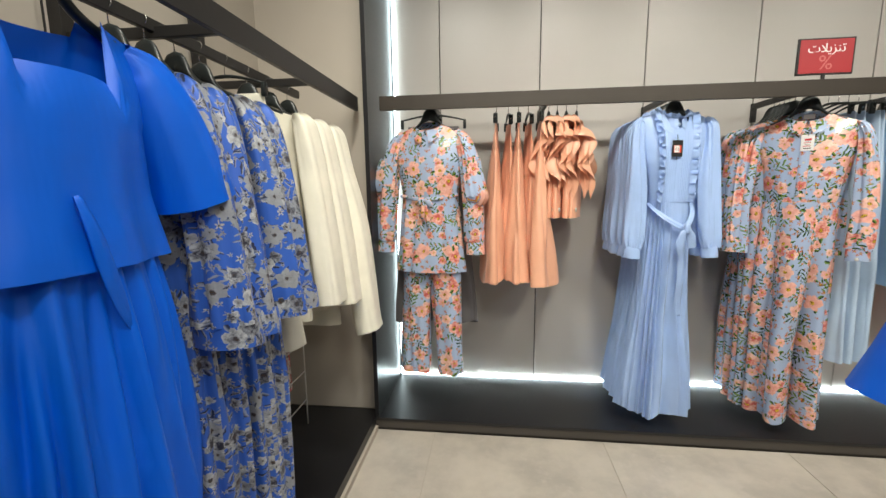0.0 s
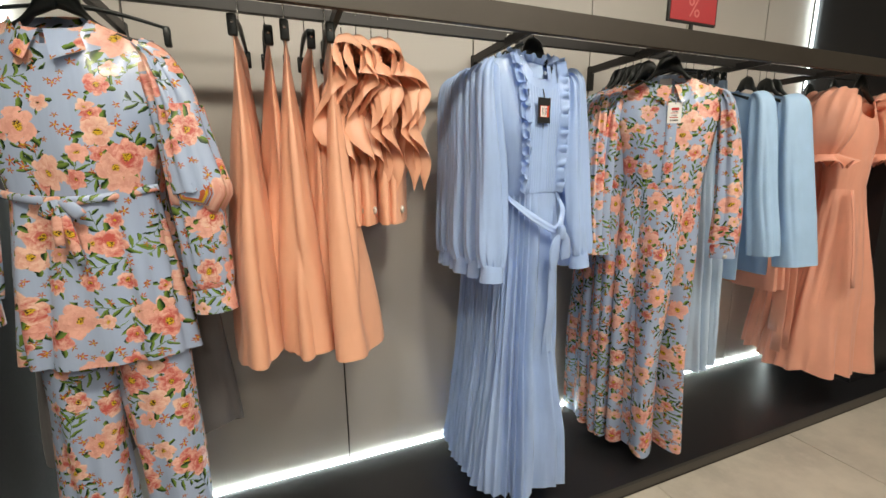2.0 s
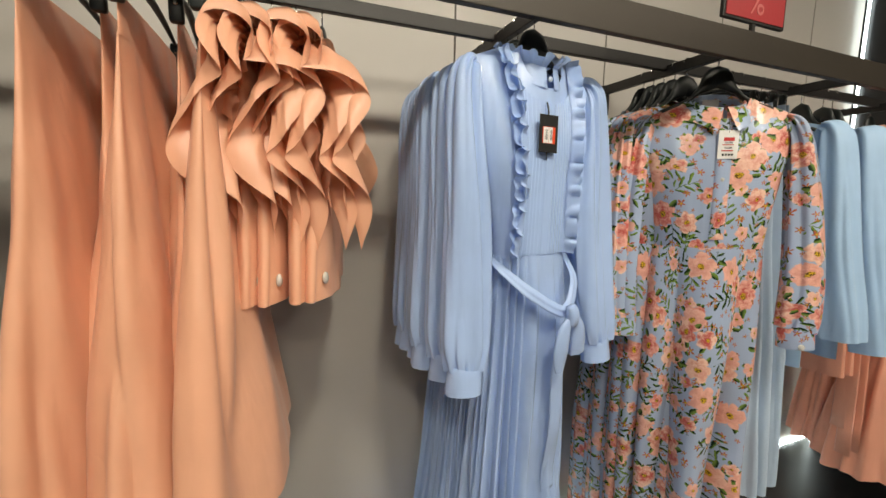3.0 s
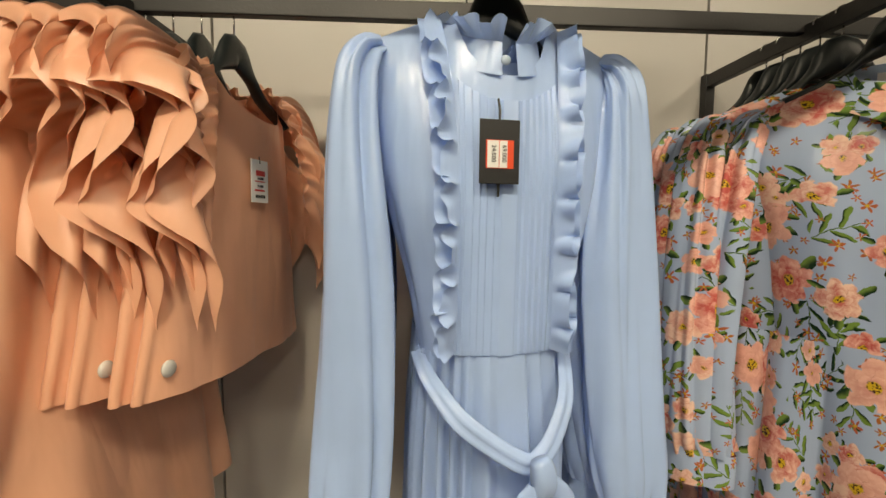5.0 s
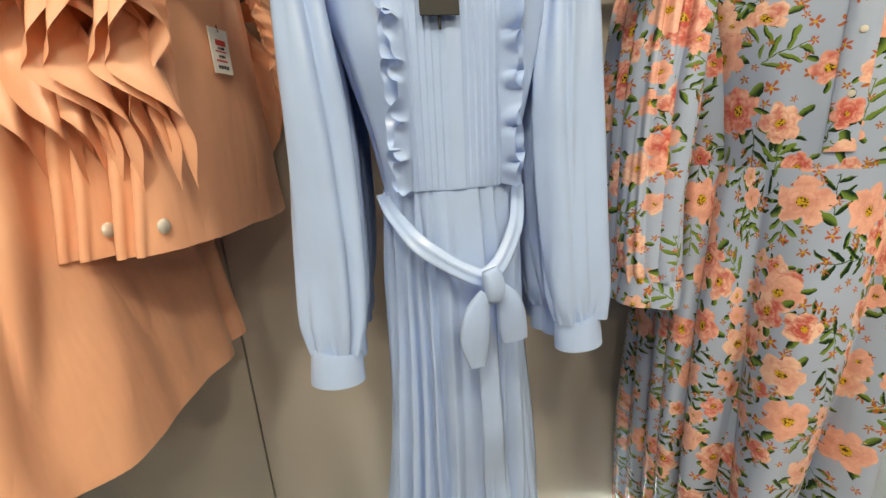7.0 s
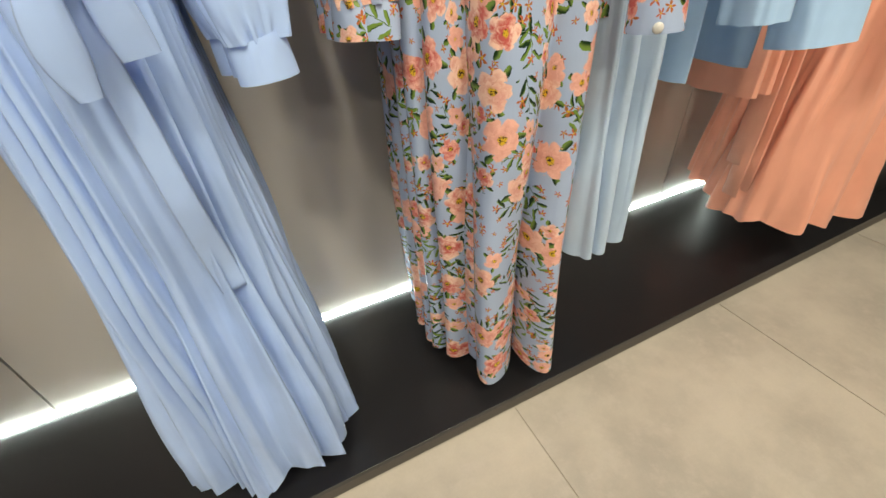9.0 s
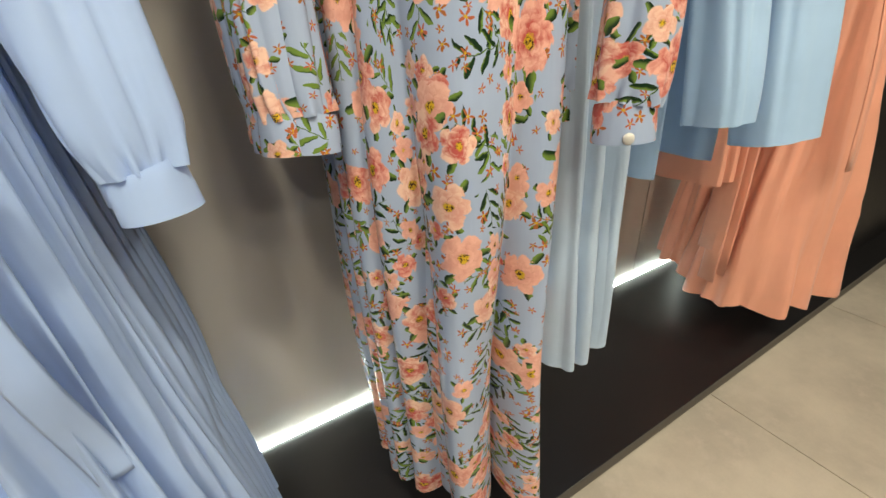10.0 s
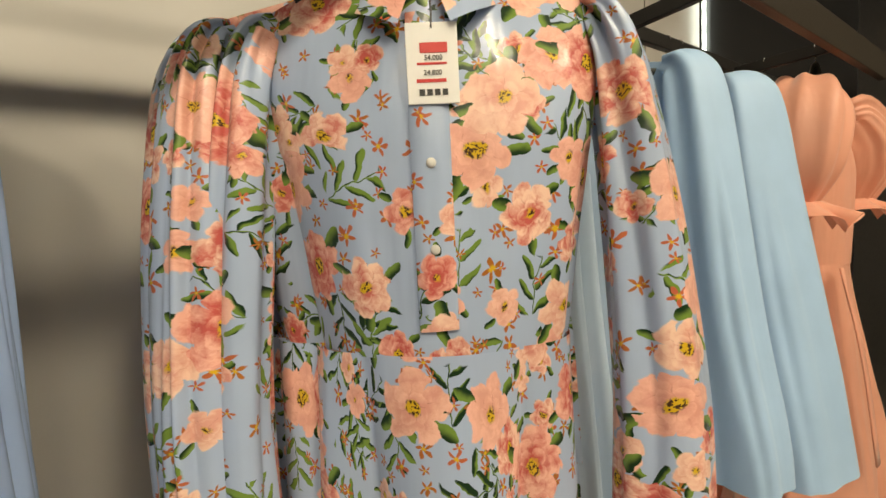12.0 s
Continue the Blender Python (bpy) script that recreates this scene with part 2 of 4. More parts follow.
def tile_stone():
    m, nt, bsdf = mat("floor_tile")
    ob = nt.nodes.new("ShaderNodeNewGeometry").outputs["Position"]
    rnd = nt.nodes.new("ShaderNodeObjectInfo").outputs["Random"]
    cloud = noise_tex(nt, ob, 3.2, 5, 0.6)
    spot_n = noise_tex(nt, ob, 14.0, 5, 0.65)
    fine = noise_tex(nt, ob, 160.0, 3)
    c = mix(nt, ramp(nt, cloud.outputs[0], 0.3, 0.72), (0.63, 0.57, 0.48), (0.44, 0.40, 0.34))
    c = mix(nt, mth(nt, "MULTIPLY", ramp(nt, spot_n.outputs[0], 0.48, 0.7), 0.5), c, (0.62, 0.56, 0.49))
    c = mix(nt, mth(nt, "MULTIPLY", rnd, 0.14), c, (0.22, 0.2, 0.17))
    c = mix(nt, mth(nt, "MULTIPLY", fine.outputs[0], 0.12), c, (0.15, 0.13, 0.11))
    nt.links.new(c, bsdf.inputs["Base Color"])
    nt.links.new(mth(nt, "ADD", mth(nt, "MULTIPLY", spot_n.outputs[0], 0.2), 0.32), bsdf.inputs["Roughness"])
    bump(nt, bsdf, fine.outputs[0], 0.12, 0.001)
    return m


M_WALL = paint("wall_panel_beige", (0.52, 0.49, 0.45), 0.34, vary=0.07, scale=1.2, rough_bump=0.06)
M_PIER = paint("plaster_beige", (0.50, 0.45, 0.38), 0.65, vary=0.1, scale=1.5)
M_GAP = paint("joint_dark", (0.05, 0.045, 0.04), 0.6)
# Unseen ceiling: dark grey chosen to cut bounced light and raise contrast.
M_CEIL = paint("unseen_ceiling_dark", (0.28, 0.27, 0.26), 0.8)
M_BLACK = paint("black_panel", (0.014, 0.014, 0.016), 0.33, vary=0.3, scale=2.0, rough_bump=0.05)
M_PLINTH = paint("plinth_edge", (0.062, 0.054, 0.046), 0.45)
M_SKIRT = paint("plinth_base_dark", (0.02, 0.016, 0.013), 0.5)
M_RAIL = paint("bronze_rail", (0.052, 0.043, 0.034), 0.42, metal=0.35, vary=0.2, scale=6)
M_RAIL2 = paint("black_rail", (0.028, 0.026, 0.025), 0.4, metal=0.3, vary=0.2, scale=6)
M_GROUT = paint("grout", (0.46, 0.41, 0.34), 0.8)
M_TILE = tile_stone()
M_LED = glow("led_strip", (0.86, 0.97, 1.0), 44.0)
M_LED_UP = glow("led_strip_upright", (0.86, 0.97, 1.0), 11.0)
M_HANGER = paint("hanger_plastic", (0.012, 0.016, 0.016), 0.38, vary=0.1, scale=10)
M_STEEL = paint("hook_steel", (0.55, 0.54, 0.52), 0.25, metal=1.0, vary=0.05)
M_RED = paint("sign_red", (0.34, 0.025, 0.03), 0.4, vary=0.05)
M_INKW = paint("white_ink", (0.8, 0.78, 0.76), 0.5, vary=0.02)
M_PINKINK = paint("pale_red_ink", (0.50, 0.13, 0.12), 0.5, vary=0.02)
M_TAGB = paint("black_card", (0.012, 0.012, 0.013), 0.45, vary=0.05)
M_TAGW = paint("white_card", (0.78, 0.77, 0.75), 0.5, vary=0.03)
M_STICK = paint("red_sticker", (0.72, 0.07, 0.02), 0.45, vary=0.03)
M_TAGRED = paint("red_ink", (0.55, 0.03, 0.03), 0.45, vary=0.03)
M_INK = paint("black_ink", (0.02, 0.02, 0.02), 0.5, vary=0.02)
M_PEARL = paint("pearl_button", (0.62, 0.6, 0.55), 0.2, vary=0.1, scale=30, coat=0.5)
M_BTN = paint("covered_button", (0.42, 0.52, 0.66), 0.5, vary=0.05)
M_WHITE_WIRE = paint("white_wire", (0.6, 0.58, 0.54), 0.5)

C_SKY = cloth("pale_blue_crepe", (0.46, 0.62, 0.94), 0.23, 0.15, 0.5)
C_SUIT = cloth("light_blue_suiting", (0.40, 0.59, 0.84), 0.55, 0.2, 0.10, 0.12, 0.05)
C_SUIT2 = cloth("pale_grey_blue_suiting", (0.47, 0.59, 0.74), 0.55, 0.2, 0.12, 0.1, 0.08)
C_PEACH = cloth("peach_cotton", (0.88, 0.47, 0.30), 0.36, 0.12, 0.35, 0.6, 0.18)
C_CORAL = cloth("coral_pink_crepe", (0.90, 0.43, 0.30), 0.5, 0.2, 0.4, 0.2, 0.15)
C_COBALT = cloth("cobalt_crepe", (0.001, 0.12, 0.74), 0.5, 0.0, 0.3, 0.15, 0.05)
C_CREAM = cloth("cream_wool", (0.90, 0.86, 0.72), 0.7, 0.2, 0.15, 0.25, 0.08)
C_GREY = cloth("grey_sheer_knit", (0.16, 0.15, 0.15), 0.7, 0.2, 0.5)
C_FLORAL = floral("blue_satin_with_peach_blooms", (0.40, 0.49, 0.67), (0.93, 0.63, 0.49), (0.60, 0.12, 0.10), (0.91, 0.50, 0.40),
                  (0.70, 0.44, 0.03), (0.012, 0.034, 0.012), (0.17, 0.27, 0.05), (0.40, 0.14, 0.03), spot=9.4, size=0.036, rough=0.22)
C_BLUEROSE = floral("blue_crepe_with_grey_roses", (0.04, 0.13, 0.56), (0.60, 0.62, 0.63), (0.03, 0.03, 0.05), (0.36, 0.38, 0.41),
                    (0.05, 0.05, 0.06), (0.02, 0.03, 0.08), (0.30, 0.33, 0.42), (0.55, 0.55, 0.52), spot=13.0, size=0.028, rough=0.5, lines=1.5)
C_REDROSE = floral("white_cotton_with_red_blooms", (0.66, 0.6, 0.55), (0.6, 0.05, 0.05), (0.30, 0.02, 0.03), (0.6, 0.1, 0.08),
                   (0.05, 0.03, 0.03), (0.10, 0.12, 0.08), (0.22, 0.24, 0.18), (0.4, 0.05, 0.04), spot=14.0, size=0.026)

# ---- building blocks ----


def part(name, bm, material, parent, label="", smooth=True):
    me = bpy.data.meshes.new(name)
    if smooth:
        for f in bm.faces:
            f.smooth = True
    bm.to_mesh(me)
    bm.free()
    me.materials.append(material)
    ob = new(name, me)
    ob.parent = parent
    if label:
        ob["label"] = label
    return ob


def thing(name, x, y, z, label, category, group="", rz=0.0):
    ob = new(name)
    ob.empty_display_size = 0.1
    ob.matrix_world = pose(x, y, z, 0, 0, rz)
    return tagged(ob, label, category, group)


def box(bm, x0, x1, y0, y1, z0, z1, bevel=0.0):
    vs = [bm.verts.new((x, y, z)) for x in (x0, x1) for y in (y0, y1) for z in (z0, z1)]
    fs = [bm.faces.new([vs[i] for i in q]) for q in ((0, 1, 3, 2), (4, 6, 7, 5), (0, 4, 5, 1), (2, 3, 7, 6), (0, 2, 6, 4), (1, 5, 7, 3))]
    if bevel:
        es = list({e for f in fs for e in f.edges})
        bmesh.ops.bevel(bm, geom=es, offset=bevel, segments=2, affect="EDGES", profile=0.5)
    return bm


def boxed(x0, x1, y0, y1, z0, z1, bevel=0.0):
    return box(bmesh.new(), x0, x1, y0, y1, z0, z1, bevel)


def slab(name, material, x0, x1, y0, y1, z0, z1, label, bevel=0.0):
    me = bpy.data.meshes.new(name)
    bm = boxed(x0, x1, y0, y1, z0, z1, bevel)
    bm.to_mesh(me)
    bm.free()
    me.materials.append(material)
    return tagged(new(name, me), label, kind="structure")


def grid(bm, pts, uvs=None, loop=False):
    """Faces over rows of points; loop closes each row."""
    lay = bm.loops.layers.uv.verify()
    vs = [[bm.verts.new(p) for p in row] for row in pts]
    n = len(pts[0])
    for i in range(len(pts) - 1):
        for j in range(n if loop else n - 1):
            k = (j + 1) % n
            f = bm.faces.new((vs[i][j], vs[i][k], vs[i + 1][k], vs[i + 1][j]))
            if uvs:
                row0, row1 = uvs[i], uvs[i + 1]
                for lp, uv in zip(f.loops, (row0[j], row0[j + 1], row1[j + 1], row1[j])):
                    lp[lay].uv = uv
    return vs


def ease(keys, z):
    """Smooth values between key rows (z, a, b, ...)."""
    if z <= keys[0][0]:
        return keys[0][1:]
    for lo, hi in zip(keys, keys[1:]):
        if z <= hi[0]:
            t = (z - lo[0]) / (hi[0] - lo[0])
            t = t * t * (3 - 2 * t) * 0.25 + t * 0.75
            return tuple(a + (b - a) * t for a, b in zip(lo[1:], hi[1:]))
    return keys[-1][1:]


def folds(th, z, k, seed, sharp=0.0):
    """Drape: uneven upright folds, round on top with narrow valleys, about -1 to 1. sharp under 0: regular tubes."""
    c, s = math.cos(th), math.sin(th)
    if sharp < 0:
        v = 2 * abs(math.cos(k * th / 2 + seed + 0.22 * math.sin(2.2 * z + seed) + 0.25 * math.sin(2 * th))) ** 0.8 - 1
        return 0.85 * v + 0.35 * noise.noise((c * 2 + seed, s * 2, z * 1.2))
    r = k * 0.27
    warp = 0.55 * noise.noise((c * 1.1 + seed, s * 1.1 - seed, z * 1.7))
    n1 = noise.noise((c * r + seed * 3.1 + warp, s * r - seed, z * 0.8 + seed))
    n2 = noise.noise((c * r * 2.2 + seed * 5.3, s * r * 2.2 + warp, z * 1.6))
    return min(1.2, 3.4 * abs(n1) - 0.65) * 0.85 + 0.38 * n2 - sharp * abs(n1)


def run_of(row):
    """Length along a row of points, from its start."""
    out = [0.0]
    for a, b in zip(row, row[1:]):
        out.append(out[-1] + math.dist(a, b))
    return out


def drape(keys, rows, n, k, seed, sharp=0.0, hem=0.0, bm=None):
    """A hanging tube of cloth. keys (z, half width, half depth, fold size, shift x, shift y), from the bottom up."""
    bm = bm or bmesh.new()
    z0, z1 = keys[0][0], keys[-1][0]
    pts, uvs = [], []
    wmax = max(q[1] for q in keys)
    for i in range(rows + 1):
        z = z0 + (z1 - z0) * i / rows
        w, d, amp, sx, sy = ease(keys, z)
        row, uv = [], []
        for j in range(n + 1):
            th = 2 * math.pi * j / n
            c, s = math.cos(th), math.sin(th)
            f = folds(th, z, k, seed, sharp) * amp
            nx, ny = c * d, s * w
            ln = math.hypot(nx, ny) or 1
            wave = hem * math.sin(2 * th + seed) * (1 - i / rows) ** 3 + min(amp, 0.02) * 0.35 * math.sin(k * th + seed) * (1 - i / rows) ** 4
            row.append((sx + w * c + f * nx / ln, sy + d * s + f * ny / ln, z + wave))
            uv.append((wmax * 2.2 * j / n * 2 + seed, z))
        pts.append(row[:-1])
        uvs.append(uv)
    girth = [(a + 1.4 * b) / 2.4 for a, b in zip(run_of(pts[0] + pts[0][:1]), run_of(pts[-1] + pts[-1][:1]))]
    uvs = [[(seed + g, q[1]) for g, q in zip(girth, uv)] for uv in uvs]
    grid(bm, pts, uvs, True)
    return bm


def top_edge(x, neck, z_neck, slope, drop):
    ax = abs(x)
    if ax >= neck:
        return z_neck - (ax - neck) * slope
    return z_neck - drop * math.sqrt(max(0.0, 1 - (ax / neck) ** 2))


def bodice(keys, shoulder, neck, z_neck, slope, drop_front, drop_back, rows=24, n=72, k=5, seed=0.0, square=False):
    """A garment's trunk with shoulders and an open neck. keys as for drape, up to the arm pits; shoulder: half width at the tips."""
    bm = bmesh.new()
    za = keys[-1][0]
    pts, uvs = [], []
    wmax = max(q[1] for q in keys)
    low = int(rows * 0.6)
    for i in range(rows + 1):
        row, uv = [], []
        for j in range(n + 1):
            th = 2 * math.pi * j / n
            c, s = math.cos(th), math.sin(th)
            if i <= low:
                z = keys[0][0] + (za - keys[0][0]) * i / low
                w, d, amp, sx, sy = ease(keys, z)
                f = folds(th, z, k, seed) * amp
                ln = math.hypot(c * d, s * w) or 1
                p = (sx + w * c + f * c * d / ln, sy + d * s + f * s * w / ln, z)
            else:
                t = (i - low) / (rows - low)
                w, d, amp, sx, sy = keys[-1][1:]
                w = w + (shoulder - w) * t ** 0.7
                x = w * c
                if square:
                    zt = z_neck - (drop_front if s < 0 else drop_back) if abs(x) < neck else z_neck - (abs(x) - neck) * slope
                else:
                    zt = top_edge(x, neck, z_neck, slope, drop_front if s < 0 else drop_back)
                dd = d * (1 - t ** 1.6) + (0.012 + 0.05 * max(0.0, 1 - (x / (neck * 1.3)) ** 2)) * t ** 1.6
                f = folds(th, za, k, seed) * amp * (1 - t)
                z = za + (zt - za) * t
                p = (sx + x, sy + (dd + f) * s, z)
            row.append(p)
            uv.append((wmax * 2.2 * j / n * 2 + seed, p[2]))
        pts.append(row[:-1])
        uvs.append(uv)
    girth = run_of(pts[low] + pts[low][:1])
    uvs = [[(seed + g, q[1]) for g, q in zip(girth, uv)] for uv in uvs]
    grid(bm, pts, uvs, True)
    return bm


def tube(path, n=16, k=0, amp=0.0, seed=0.0, cap=False, bm=None, up=(0, 1, 0), square=1.0, steps=1, gather=0.0):
    """A tube along path rows (x, y, z, half width, half depth); folds of that size; gather: small pleats at both ends."""
    bm = bm or bmesh.new()
    P = []
    for a, b in zip(path, path[1:]):
        for q in range(steps):
            t = q / steps
            P.append(tuple(u + (v - u) * t for u, v in zip(a, b)))
    P.append(path[-1])
    if steps > 1:
        for _ in range(steps // 2 + 1):
            P = [P[0]] + [tuple((a + 2 * b + c) / 4 for a, b, c in zip(P[i - 1], P[i], P[i + 1])) for i in range(1, len(P) - 1)] + [P[-1]]
    pts, uvs = [], []
    run = 0.0
    girth = math.pi * (max(q[3] for q in P) + max(q[4] for q in P))
    for i, q in enumerate(P):
        a, b = Vector(P[max(0, i - 1)][:3]), Vector(P[min(len(P) - 1, i + 1)][:3])
        tan = (b - a).normalized()
        side = tan.cross(Vector(up)).normalized()
        dep = side.cross(tan).normalized()
        if i:
            run += (Vector(q[:3]) - Vector(P[i - 1][:3])).length
        row, uv = [], []
        for j in range(n + 1):
            th = 2 * math.pi * j / n
            f = amp * folds(th, q[2], k, seed) if k else 0.0
            if gather:
                e = i / (len(P) - 1)
                pull = math.exp(-((e - 0.22) / 0.10) ** 2) * 0.8 + math.exp(-((e - 1.0) / 0.09) ** 2)
                f += gather * pull * (math.sin(11 * th + 2.3 * math.sin(th + seed)) + 0.5 * math.sin(19 * th + seed))
            c, s = math.cos(th), math.sin(th)
            if square != 1.0:
                c, s = math.copysign(abs(c) ** square, c), math.copysign(abs(s) ** square, s)
            p = Vector(q[:3]) + side * (c * (q[3] + f)) + dep * (s * (q[4] + f))
            row.append(p)
            uv.append((girth * j / n + seed, -run + seed * 0.37))
        pts.append(row[:-1])
        uvs.append(uv)
    vs = grid(bm, pts, uvs, True)
    if cap:
        bm.faces.new(list(reversed(vs[0])))
        bm.faces.new(vs[-1])
    return bm


def frill(path, out, width, waves, amp, n_across=4, thick=0.0, bm=None, seed=0.0):
    """A gathered strip along path points; out gives the way it stands from each."""
    bm = bm or bmesh.new()
    pts, uvs = [], []
    m = len(path) - 1
    for i, (p, o) in enumerate(zip(path, out)):
        p, o = Vector(p), Vector(o).normalized()
        tan = (Vector(path[min(m, i + 1)]) - Vector(path[max(0, i - 1)])).normalized()
        nor = tan.cross(o).normalized()
        ph = waves * 2 * math.pi * i / m + seed + 1.3 * math.sin(i * 0.37 + seed)
        row, uv = [], []
        for j in range(n_across + 1):
            t = j / n_across
            bend = amp * math.sin(ph) * t ** 1.2
            row.append(p + o * (width * t * (1 - 0.22 * (1 + math.sin(ph * 0.5 + 1)) / 2)) + nor * bend + tan * (amp * 0.45 * math.cos(ph) * t))
            uv.append((i / m, t * width))
        pts.append(row)
        uvs.append(uv)
    grid(bm, pts, uvs, False)
    return bm


def words(text, size, material, parent, m, name="lettering"):
    """Raised lettering as a mesh, centred, in the plane that m gives (x along the line, y up)."""
    cu = bpy.data.curves.new(name, "FONT")
    cu.body, cu.size, cu.extrude, cu.align_x, cu.align_y = text, size, 0.0004, "CENTER", "CENTER"
    tmp = bpy.data.objects.new("tmp", cu)
    scene.collection.objects.link(tmp)
    me = bpy.data.meshes.new_from_object(tmp.evaluated_get(bpy.context.evaluated_depsgraph_get()))
    bpy.data.objects.remove(tmp)
    me.materials.clear()
    me.materials.append(material)
    ob = new(name, me)
    ob.parent = parent
    ob.matrix_basis = m
    return ob


# ---- the setting ----
WALL_Y, PLAT, FRONT = 2.62, 0.074, 2.055
X0, X1 = -0.612, 3.06
JOINTS = [-0.32, 0.278, 0.872, 1.466, 2.06, 2.66]

slab("wall_north", M_GAP, -1.4, 7.2, WALL_Y + 0.014, WALL_Y + 0.15, -0.05, 3.1, "dark backing wall behind beige wall panels")
slab("wall_west", M_PIER, -1.42, -1.22, -5.0, 2.145, -0.05, 3.1, "beige plastered shop wall")
# South and east walls are assumed, out of view, set far off to lessen bounce.
slab("wall_south_assumed", M_PIER, -1.42, 7.2, -5.2, -5.0, -0.05, 3.1, "beige plastered shop wall")
slab("wall_east_assumed", M_PIER, 7.0, 7.2, -5.0, 2.7, -0.05, 3.1, "beige plastered shop wall")
slab("wall_pier", M_PIER, -1.42, -0.637, 2.145, WALL_Y + 0.014, PLAT + 0.002, 3.1, "beige plastered wall pier between two clothes bays")
slab("wall_fin", M_BLACK, -0.634, -0.612, 2.05, WALL_Y + 0.012, PLAT + 0.002, 3.1, "black side panel of the clothes bay", 0.001)
slab("wall_pillar", M_BLACK, X1, 7.0, 2.16, WALL_Y + 0.012, PLAT + 0.002, 3.1, "black panelled pillar closing the clothes bay", 0.001)
# Ceiling is assumed and never in view; it closes the room against light.
slab("ceiling", M_CEIL, -1.42, 7.2, -5.2, 2.78, 3.1, 3.25, "assumed ceiling out of view, dark grey to limit bounced light")
slab("subfloor", M_GROUT, -1.42, 7.2, -5.2, 2.8, -0.08, -0.003, "pale grout bed under the floor tiles")
slab("platform_north", M_BLACK, X0 - 0.02, 7.0, FRONT, WALL_Y + 0.012, 0.058, PLAT, "low matt black display platform", 0.001)
slab("platform_north_edge", M_PLINTH, X0 - 0.02, 7.0, FRONT + 0.004, FRONT + 0.03, 0.016, 0.057, "grey-brown metal edge of the display platform")
slab("platform_north_base", M_SKIRT, X0 - 0.02, 7.0, FRONT + 0.012, FRONT + 0.05, -0.002, 0.016, "dark recessed foot of the display platform")
slab("platform_west", M_BLACK, -1.22, -0.634, -2.6, 2.143, 0.0, PLAT, "low black display platform along the side wall", 0.001)
slab("platform_west_edge", M_GROUT, -0.633, -0.618, -2.6, 2.05, -0.002, 0.03, "pale grout line beside the black platform")

# wall panels with open joints
edges = [X0 + 0.006] + JOINTS + [X1 - 0.004]
panelled = tagged(new("wall_panelling"), "beige laminate wall panels with narrow dark joints", kind="structure")
for a, b in zip(edges, edges[1:]):
    part("panel", boxed(a + 0.003, b - 0.003, WALL_Y, WALL_Y + 0.013, PLAT + 0.001, 3.09, 0.0008), M_WALL, panelled, smooth=False)

strip = thing("led_strip", X0 + 0.5, WALL_Y - 0.008, PLAT, "cool white light strip along the foot of the panels", "light strip")
part("diffuser", boxed(-0.49, 3.17, -0.004, 0.004, 0.001, 0.006, 0.001), M_LED, strip)
for sx, nm in ((X0 + 0.012, "a"), (X1 - 0.014, "b")):
    strip = thing("led_strip", sx, WALL_Y - 0.020, PLAT, "cool white upright light strip in the bay corner", "light strip", "corner light strips")
    part("diffuser", boxed(-0.005, 0.005, -0.005, 0.005, 0.012, 3.0, 0.0015), M_LED_UP, strip)

# ---- hanging rails ----
rack = thing("clothes_rail", 1.2, WALL_Y, 0, "dark bronze wall-hung clothes rail with cross arms", "clothes rail")


def local_box(cx, cy, x0, x1, y0, y1, z0, z1, bevel=0.002):
    return boxed(x0 - cx, x1 - cx, y0 - cy, y1 - cy, z0, z1, bevel)


part("front_rail", local_box(1.2, WALL_Y, -0.562, 3.0, 2.086, 2.104, 1.709, 1.779), M_RAIL, rack, "flat dark bronze front bar", False)
part("back_rail", local_box(1.2, WALL_Y, -0.35, 3.0, 2.343, 2.361, 1.757, 1.790), M_RAIL2, rack, "black back bar", False)
for jx in JOINTS:
    part("arm", local_box(1.2, WALL_Y, jx - 0.009, jx + 0.009, 2.1045, WALL_Y - 0.012, 1.742, 1.772), M_RAIL2, rack, "", False)
    part("bracket", local_box(1.2, WALL_Y, jx - 0.012, jx + 0.012, WALL_Y - 0.022, WALL_Y - 0.001, 1.67, 1.774), M_RAIL2, rack, "", False)

rack2 = thing("clothes_rail", -1.215, 0.8, 0, "dark wall-hung clothes rail with cross arms along the side wall", "clothes rail")
LARMS = [0.03, 0.63, 1.10, 1.66]
part("front_rail", local_box(-1.215, 0.8, -0.69, -0.672, -1.6, 2.09, 1.712, 1.780), M_RAIL2, rack2, "flat black front bar", False)
part("back_rail", local_box(-1.215, 0.8, -0.93, -0.912, -1.6, 1.95, 1.752, 1.786), M_RAIL2, rack2, "", False)
for jy in LARMS:
    part("arm", local_box(-1.215, 0.8, -1.18, -0.6905, jy - 0.009, jy + 0.009, 1.738, 1.768), M_RAIL2, rack2, "", False)
    part("upright", local_box(-1.215, 0.8, -1.219, -1.18, jy - 0.02, jy + 0.02, 0.3, 2.6), M_RAIL2, rack2, "slotted black wall upright", False)
    part("cable", local_box(-1.215, 0.8, -1.19, -1.186, jy - 0.06, jy - 0.056, 1.0, 2.4, 0.0), M_RAIL2, rack2, "", False)

# ---- hangers ----


